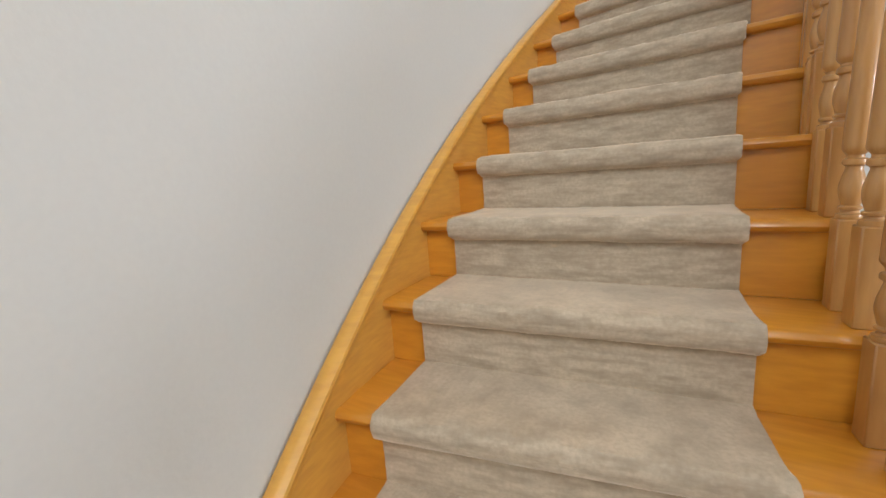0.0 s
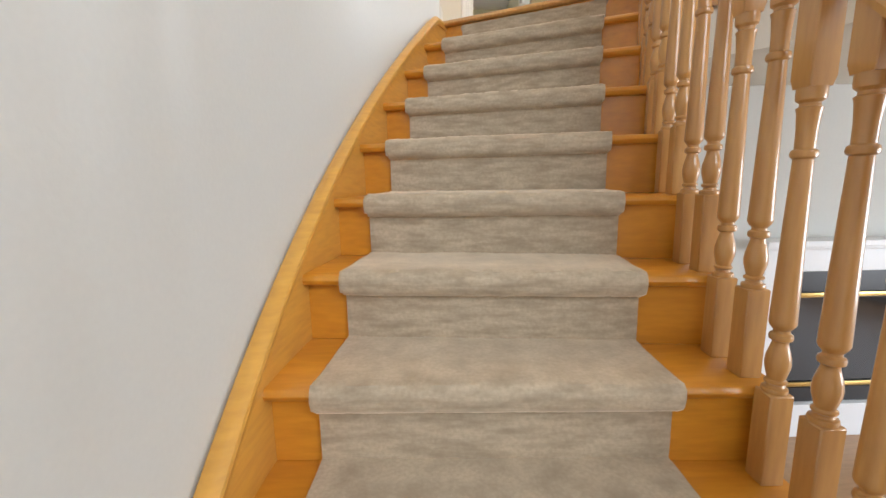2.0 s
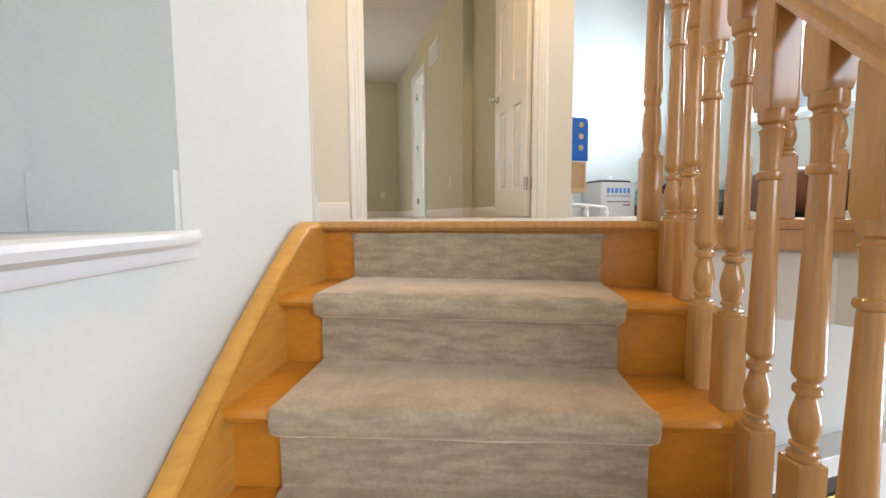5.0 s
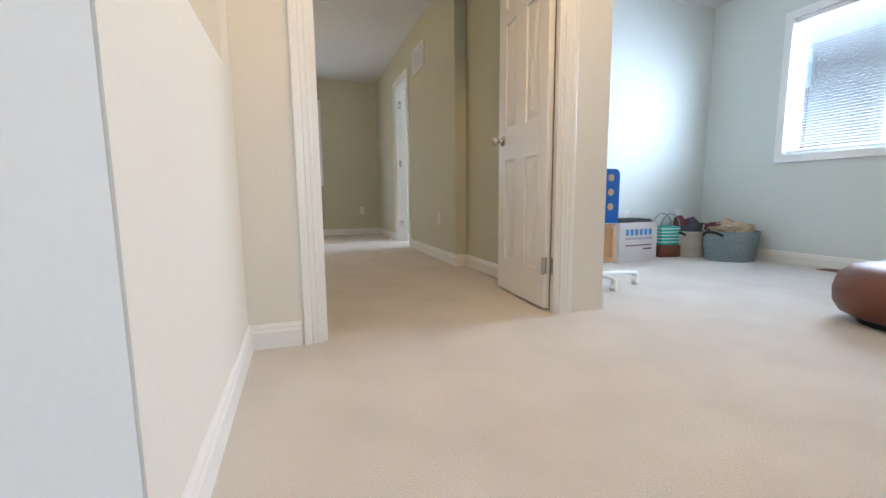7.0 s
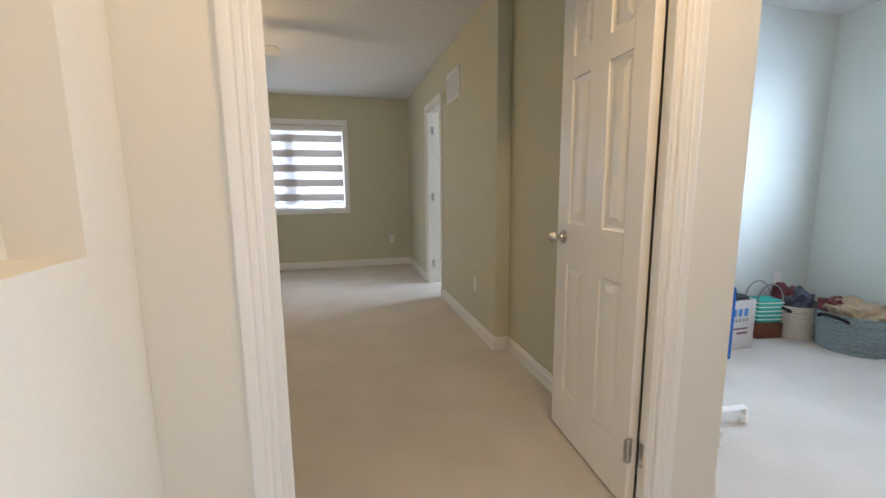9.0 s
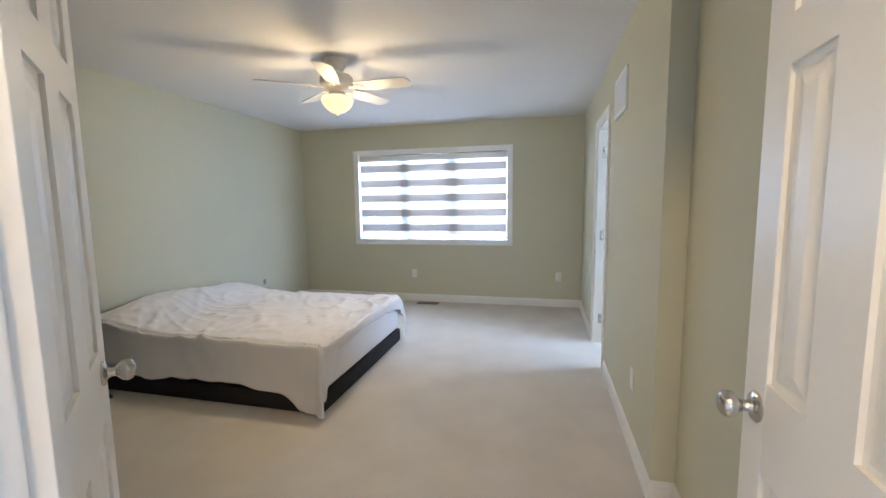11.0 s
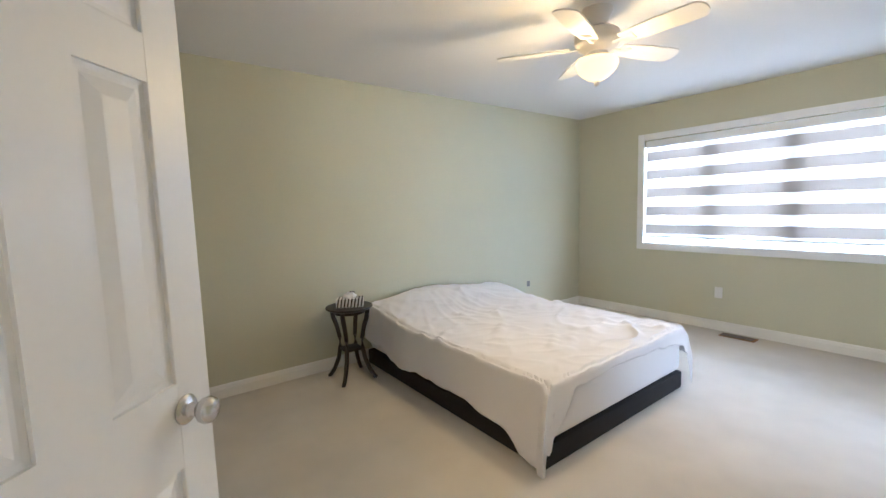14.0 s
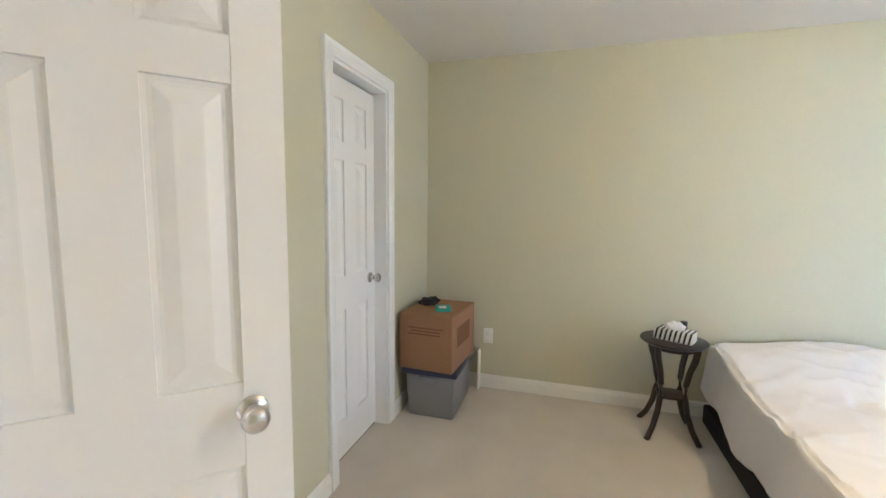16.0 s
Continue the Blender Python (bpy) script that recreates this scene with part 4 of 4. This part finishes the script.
for i in range(8):
    x = -0.095 + i * 0.026
    bm = bmesh.new()
    box(bm, x, x + 0.011, -0.0535, 0.0535, 0.003, 0.0665)
    for v in bm.verts:
        v.co.x += 0.18 * (v.co.z - 0.03)
    part("stripe", bm, M_BLACK, tis, smooth=False)
bm = bmesh.new()
bmesh.ops.create_icosphere(bm, subdivisions=3, radius=1)
for v in bm.verts:
    f = 1 + 0.35 * noise.noise(v.co * 2.2)
    v.co = Vector((v.co.x * 0.05 * f, v.co.y * 0.03 * f, 0.078 + v.co.z * 0.034 * f))
part("tissue", bm, M_SHEET, tis)
jar = thing("candle_jar", "small dark glass jar", "jar", at=(TX - 0.085, TY + 0.07, 0.592))
part("jar", lathe([(0.0, 0.0), (0.020, 0.0), (0.022, 0.004), (0.022, 0.06), (0.019, 0.066), (0.0, 0.066)], 18), M_LEATHER, jar)
part("lid", lathe([(0.0, 0.066), (0.020, 0.066), (0.020, 0.09), (0.018, 0.093), (0.0, 0.093)], 18), M_BLACK, jar)


# ---- storage bin and carton ----
bn = thing("storage_bin", "grey plastic storage bin with a navy lid", "storage bin", at=(-2.345, 0.265, 0))
bm = bmesh.new()
box(bm, -0.24, 0.24, -0.165, 0.165, 0.0, 0.305, 0.015)
for v in bm.verts:
    f = 0.92 + 0.08 * v.co.z / 0.305
    v.co.x *= f
    v.co.y *= f
part("tub", bm, M_BIN, bn)
part("rim", boxes((-0.25, 0.25, -0.175, 0.175, 0.288, 0.312), bevel=0.006), M_BIN, bn)
part("lid", boxes((-0.262, 0.262, -0.187, 0.187, 0.296, 0.338), bevel=0.008), M_LID, bn, "navy blue snap-on lid")
part("handle", boxes((0.245, 0.262, -0.06, 0.06, 0.25, 0.285), bevel=0.005), M_BIN, bn)
crt = thing("cardboard_box", "closed brown cardboard moving box", "box", at=(-2.30, 0.265, 0.339), turn=-4)
part("carton", boxes((-0.235, 0.235, -0.18, 0.18, 0.0, 0.355), bevel=0.003), M_CARD, crt)
part("flap", boxes((-0.233, 0.233, -0.178, -0.0015, 0.3555, 0.3585)), M_CARD, crt, smooth=False)
part("flap", boxes((-0.233, 0.233, 0.0015, 0.178, 0.3555, 0.3585)), M_CARD, crt, smooth=False)
M_CARDPRINT = material("carton_print", (0.16, 0.075, 0.035), 0.85)
for y0, z0, w in ((-0.12, 0.27, 0.24), (-0.10, 0.25, 0.2), (-0.12, 0.23, 0.22)):
    part("printed_line", boxes((0.2352, 0.2358, y0, y0 + w, z0, z0 + 0.008)), M_CARDPRINT, crt, "dark printed line", smooth=False)
part("printed_panel", boxes((-0.12, 0.14, 0.1802, 0.1808, 0.14, 0.27)), M_CARDPRINT, crt, "dark printed panel", smooth=False)
sheet_card = thing("white_card", "white folded card standing between bin and wall", "card", at=(-2.665, 0.468, 0))
part("leaf", boxes((-0.036, 0.036, 0.0, 0.004, 0.0, 0.30), bevel=0.001), M_WHITEPL, sheet_card)
part("leaf", boxes((-0.036, 0.034, 0.006, 0.010, 0.0, 0.292), bevel=0.001), M_WHITEPL, sheet_card)
pk = thing("teal_packet", "flat teal and white plastic packet", "packet", at=(-2.25, 0.31, 0.698), turn=20)
bm = boxes((-0.075, 0.075, -0.05, 0.05, 0, 0.014), bevel=0.006)
part("wrapper", bm, M_TEAL, pk)
part("label", boxes((-0.03, 0.03, -0.03, 0.02, 0.0145, 0.0150)), M_WHITEPL, pk, "white label", smooth=False)


def crumple(name, label, category, mat, at, size, seed, group=""):
    """A soft heap of cloth."""
    t = thing(name, label, category, group, at=at)
    bm = bmesh.new()
    bmesh.ops.create_icosphere(bm, subdivisions=4, radius=1)
    for v in bm.verts:
        f = 1 + 0.35 * noise.noise(v.co * 1.7 + Vector((seed, 0, 0))) + 0.16 * noise.noise(v.co * 4.5 + Vector((0, seed, 0)))
        v.co = Vector((v.co.x * size[0] * f, v.co.y * size[1] * f, max(0.0, (v.co.z * 0.7 + 0.45) * size[2] * f)))
    part("cloth", bm, mat, t)
    return t


crumple("black_garment", "crumpled black garment on the cardboard box", "clothing", M_BEDBASE, (-2.38, 0.17, 0.698), (0.09, 0.07, 0.035), 5.0)


# ---- wall plates, register, vents ----
def outlet(at, turn, label="white duplex wall outlet", name="wall_outlet", mat=None, slots=True, w=0.036, h=0.058):
    o = thing(name, label, "outlet", "wall outlets", at=at, turn=turn)
    part("plate", boxes((-w, w, -0.006, -0.0005, -h, h), bevel=0.002), mat or M_WHITEPL, o)
    if slots:
        for z in (-0.025, 0.025):
            part("socket", boxes((-0.015, 0.015, -0.009, -0.0062, z - 0.014, z + 0.014), bevel=0.002), M_WHITEPL, o)
    return o


outlet((-1.03, 5.17, 0.395), 0)
outlet((0.932, 5.17, 0.395), 0)
outlet((1.218, 2.024, 0.394), -90)
outlet((-2.707, 0.532, 0.404), 90)
outlet((2.95, 1.475, 0.40), 0)
outlet((3.62, 1.475, 0.40), 0)
outlet((-2.707, 4.157, 0.405), 90, "small grey cable socket plate on the wall", "cable_plate", M_BIN, False, 0.024, 0.032)
gr = thing("wall_register", "white slotted return-air grille high on the wall", "vent", at=(1.218, 2.66, 2.06))
part("frame", boxes((-0.012, -0.001, -0.21, 0.21, -0.13, -0.105), (-0.012, -0.001, -0.21, 0.21, 0.105, 0.13), (-0.012, -0.001, -0.21, -0.185, -0.105, 0.105), (-0.012, -0.001, 0.185, 0.21, -0.105, 0.105), bevel=0.002), M_WINTRIM, gr)
part("backing", boxes((-0.003, -0.0012, -0.185, 0.185, -0.105, 0.105)), M_BIN, gr, smooth=False)
sl = None
for i in range(14):
    if sl is None:
        ob = part("slat", boxes((-0.006, 0.006, -0.185, 0.185, -0.0012, 0.0012)), M_WINTRIM, gr, smooth=False)
        sl = ob.data
    else:
        ob = new("slat", sl)
        ob.parent = gr
    ob.matrix_local = pose(-0.0085, 0, -0.096 + i * 0.0148, 0, 38, 0)
def floor_vent(at, turn):
    ve = thing("floor_vent", "beige metal floor register in the carpet", "vent", "floor registers", at=at, turn=turn)
    part("frame", boxes((-0.15, 0.15, -0.065, 0.065, 0, 0.006), bevel=0.002), M_CARD, ve)
    for i in range(10):
        part("louvre", boxes((-0.135 + i * 0.027, -0.118 + i * 0.027, -0.05, 0.05, 0.0065, 0.009)), M_BLACK, ve, smooth=False)


floor_vent((-0.80, 5.03, 0.001), 0)
floor_vent((3.85, 0.17, 0.001), 90)


# ---- hall ceiling lamp ----
hl = thing("ceiling_lamp", "flush frosted glass ceiling lamp with a nickel rim, lit", "ceiling lamp", at=(0.75, -0.85, HIGH))
part("rim", lathe([(0.0, 0.0), (0.15, 0.0), (0.155, -0.015), (0.145, -0.03), (0.0, -0.03)], 36), M_NICKEL, hl)
p = part("glass_bowl", lathe([(0.0, -0.031), (0.14, -0.031), (0.138, -0.06), (0.11, -0.09), (0.06, -0.108), (0.0, -0.113)], 36), M_BOWL, hl, "lit frosted glass bowl")
p.visible_shadow = False


# ---- loft things ----
# Looks like a child's rolling chair; built as a box with a panel.
panel_box = thing("rolling_panel_box", "chair-like maple box with a blue pierced panel on a white castor base", "cabinet", at=(1.64, 0.27, 0), turn=0)
bm = boxes((-0.15, 0.118, 0.0, 0.24, 0.195, 0.225), (-0.15, 0.118, 0.0, 0.24, 0.405, 0.43), (-0.15, -0.125, 0.0, 0.24, 0.225, 0.405), (0.094, 0.118, 0.0, 0.24, 0.225, 0.405), bevel=0.003)
box(bm, -0.125, 0.094, 0.012, 0.235, 0.225, 0.405)
part("box", bm, M_MAPLE, panel_box)
outline = [(-0.155, 0.435), (0.118, 0.435)]
for cx_, cz_, q0 in ((0.083, 0.722, 0), (-0.12, 0.722, 90)):
    outline += [(cx_ + 0.035 * math.cos(radians(q0 + q)), cz_ + 0.035 * math.sin(radians(q0 + q))) for q in range(0, 91, 15)]
bm = prism(outline, -0.013, 0.013)
bmesh.ops.transform(bm, matrix=Matrix(((1, 0, 0, 0), (0, 0, -1, 0), (0, 1, 0, 0), (0, 0, 0, 1))), verts=bm.verts)
part("panel", bm, M_BLUE, panel_box, "bright blue plastic panel with round holes")
for i in range(2):
    for j in range(3):
        d = part("hole", lathe([(0.0, -0.0138), (0.021, -0.0138), (0.021, 0.0138), (0.0, 0.0138)], 18), M_MAPLE, panel_box, "round hole showing pale wood")
        d.matrix_local = pose(0.055 - i * 0.145, 0, 0.705 - j * 0.086, 90, 0, 0)
part("column", lathe([(0.0, 0.095), (0.03, 0.095), (0.024, 0.13), (0.024, 0.195), (0.0, 0.195)], 18, at=(0.06, 0.12, 0)), M_WHITEPL, panel_box, "white plastic column")
for x, y in ((0.150, 0.035), (0.43, 0.150), (-0.06, -0.02), (-0.10, 0.26), (0.15, 0.35)):
    cxy = Vector((0.06, 0.12, 0.10))
    tipp = Vector((x, y, 0.082))
    part("base_arm", tube([cxy, cxy.lerp(tipp, 0.5) + Vector((0, 0, 0.006)), tipp], [0.022, 0.019, 0.016], 8, flat=0.7), M_WHITEPL, panel_box, "white plastic base arm")
    p = part("castor", lathe([(0.0, -0.016), (0.026, -0.016), (0.028, 0.0), (0.026, 0.016), (0.0, 0.016)], 18), M_WHITEPL, panel_box)
    p.matrix_local = pose(x, y, 0.0295, 90, 0, 30)
    part("fork", box(bmesh.new(), x - 0.012, x + 0.012, y - 0.018, y + 0.018, 0.052, 0.080, 0.004), M_WHITEPL, panel_box)

lb = thing("white_carton", "open white carton with blue print", "box", at=(2.80, 1.31, 0), turn=2)
bm = boxes((-0.22, 0.22, -0.16, -0.154, 0, 0.36), (-0.22, 0.22, 0.154, 0.16, 0, 0.36), (-0.22, -0.214, -0.154, 0.154, 0, 0.36), (0.214, 0.22, -0.154, 0.154, 0, 0.36), (-0.214, 0.214, -0.154, 0.154, 0, 0.01))
part("carton", bm, M_BOXWHITE, lb, smooth=False)
part("contents", boxes((-0.2, 0.2, -0.14, 0.14, 0.012, 0.385), bevel=0.03), M_BEDBASE, lb, "dark folded contents")
for x0, x1, z0, z1, n, ink in ((-0.15, 0.17, 0.245, 0.30, 6, M_PRINTBLUE), (-0.15, 0.17, 0.205, 0.228, 10, M_BIN), (-0.15, 0.16, 0.150, 0.160, 1, M_CLOTHB), (0.06, 0.16, 0.115, 0.128, 1, M_CLOTHB)):
    w = (x1 - x0) / n
    for i in range(n):
        part("printed_mark", boxes((x0 + i * w, x0 + i * w + w * (0.66 if n > 1 else 1), -0.1612, -0.1604, z0, z1)), ink, lb, "small printed mark", smooth=False)


def basket(name, label, mat, at, r, hgt, oval=1.0):
    b = thing(name, label, "basket", "laundry baskets", at=at)
    prof = [(0.0, 0.0), (r * 0.9, 0.0)]
    n = 14
    for i in range(n):
        z = hgt * (i + 0.5) / n
        rr = r * (0.9 + 0.12 * z / hgt)
        prof += [(rr + 0.007, z), (rr, z + hgt * 0.5 / n)]
    prof += [(r * 1.05, hgt), (r * 1.0, hgt), (r * 0.88, 0.02), (0.0, 0.02)]
    bm = lathe(prof, 40)
    for v in bm.verts:
        v.co.y *= oval
    part("weave", bm, mat, b)
    for s in (-1, 1):
        pts = [(s * (r * 1.01 + 0.035 * math.sin(radians(q))), 0.09 * math.cos(radians(q)), hgt * 0.86 - 0.0 + 0.03 * math.sin(radians(q))) for q in range(0, 181, 20)]
        part("handle", tube(pts, 0.011, 8), M_BEDBASE, b, "dark rope handle")
    return b


basket("laundry_basket", "blue-grey woven basket heaped with clothes", M_BASKET, (3.70, 0.965, 0), 0.215, 0.27)
basket("laundry_basket", "off-white woven basket heaped with clothes", M_BASKETW, (3.585, 1.30, 0), 0.15, 0.25)
crumple("clothes_heap", "heaped tan and grey clothes in the basket", "clothing", M_CLOTHA, (3.70, 0.95, 0.20), (0.17, 0.16, 0.13), 1.3, "clothes")
crumple("clothes_heap", "maroon clothes in the basket", "clothing", M_CLOTHB, (3.66, 1.08, 0.22), (0.10, 0.08, 0.11), 2.3, "clothes")
crumple("clothes_heap", "slate blue clothes in the basket", "clothing", M_CLOTHC, (3.61, 1.29, 0.18), (0.10, 0.09, 0.15), 3.3, "clothes")
crumple("clothes_heap", "maroon clothes in the basket", "clothing", M_CLOTHB, (3.57, 1.37, 0.20), (0.09, 0.07, 0.15), 4.3, "clothes")
bag = thing("striped_bag", "teal and white chevron shopping bag with cord handles", "bag", at=(3.33, 1.34, 0), turn=-10)
bm = boxes((-0.11, 0.11, -0.08, 0.08, 0, 0.12), bevel=0.01)
part("lower", bm, M_LEATHER, bag, "brown lower half")
part("upper", boxes((-0.10, 0.10, -0.075, 0.075, 0.12, 0.30), bevel=0.02), M_TEAL, bag)
for i in range(5):
    part("stripe", boxes((-0.101, 0.101, -0.0762, 0.0762, 0.145 + i * 0.032, 0.153 + i * 0.032)), M_WHITEPL, bag, "white stripe", smooth=False)
for y in (-0.06, 0.06):
    pts = [(0.10 * math.cos(radians(q)), y, 0.29 + 0.13 * math.sin(radians(q))) for q in range(0, 181, 15)]
    part("handle", tube(pts, 0.005, 8), M_BIN, bag, "grey cord handle")
pouf = thing("leather_ottoman", "round brown leather ottoman standing on the carpet", "ottoman", at=(2.505, -0.755, 0))
part("cushion", lathe([(0.0, 0.03), (0.20, 0.03), (0.25, 0.05), (0.28, 0.10), (0.285, 0.16), (0.27, 0.22), (0.22, 0.265), (0.14, 0.285), (0.0, 0.29)], 14), M_LEATHER, pouf)
part("button", lathe([(0.0, 0.284), (0.022, 0.286), (0.02, 0.296), (0.0, 0.299)], 12), M_LEATHER, pouf)
part("base", lathe([(0.0, 0.0), (0.18, 0.0), (0.19, 0.031), (0.0, 0.031)], 24), M_BLACK, pouf)
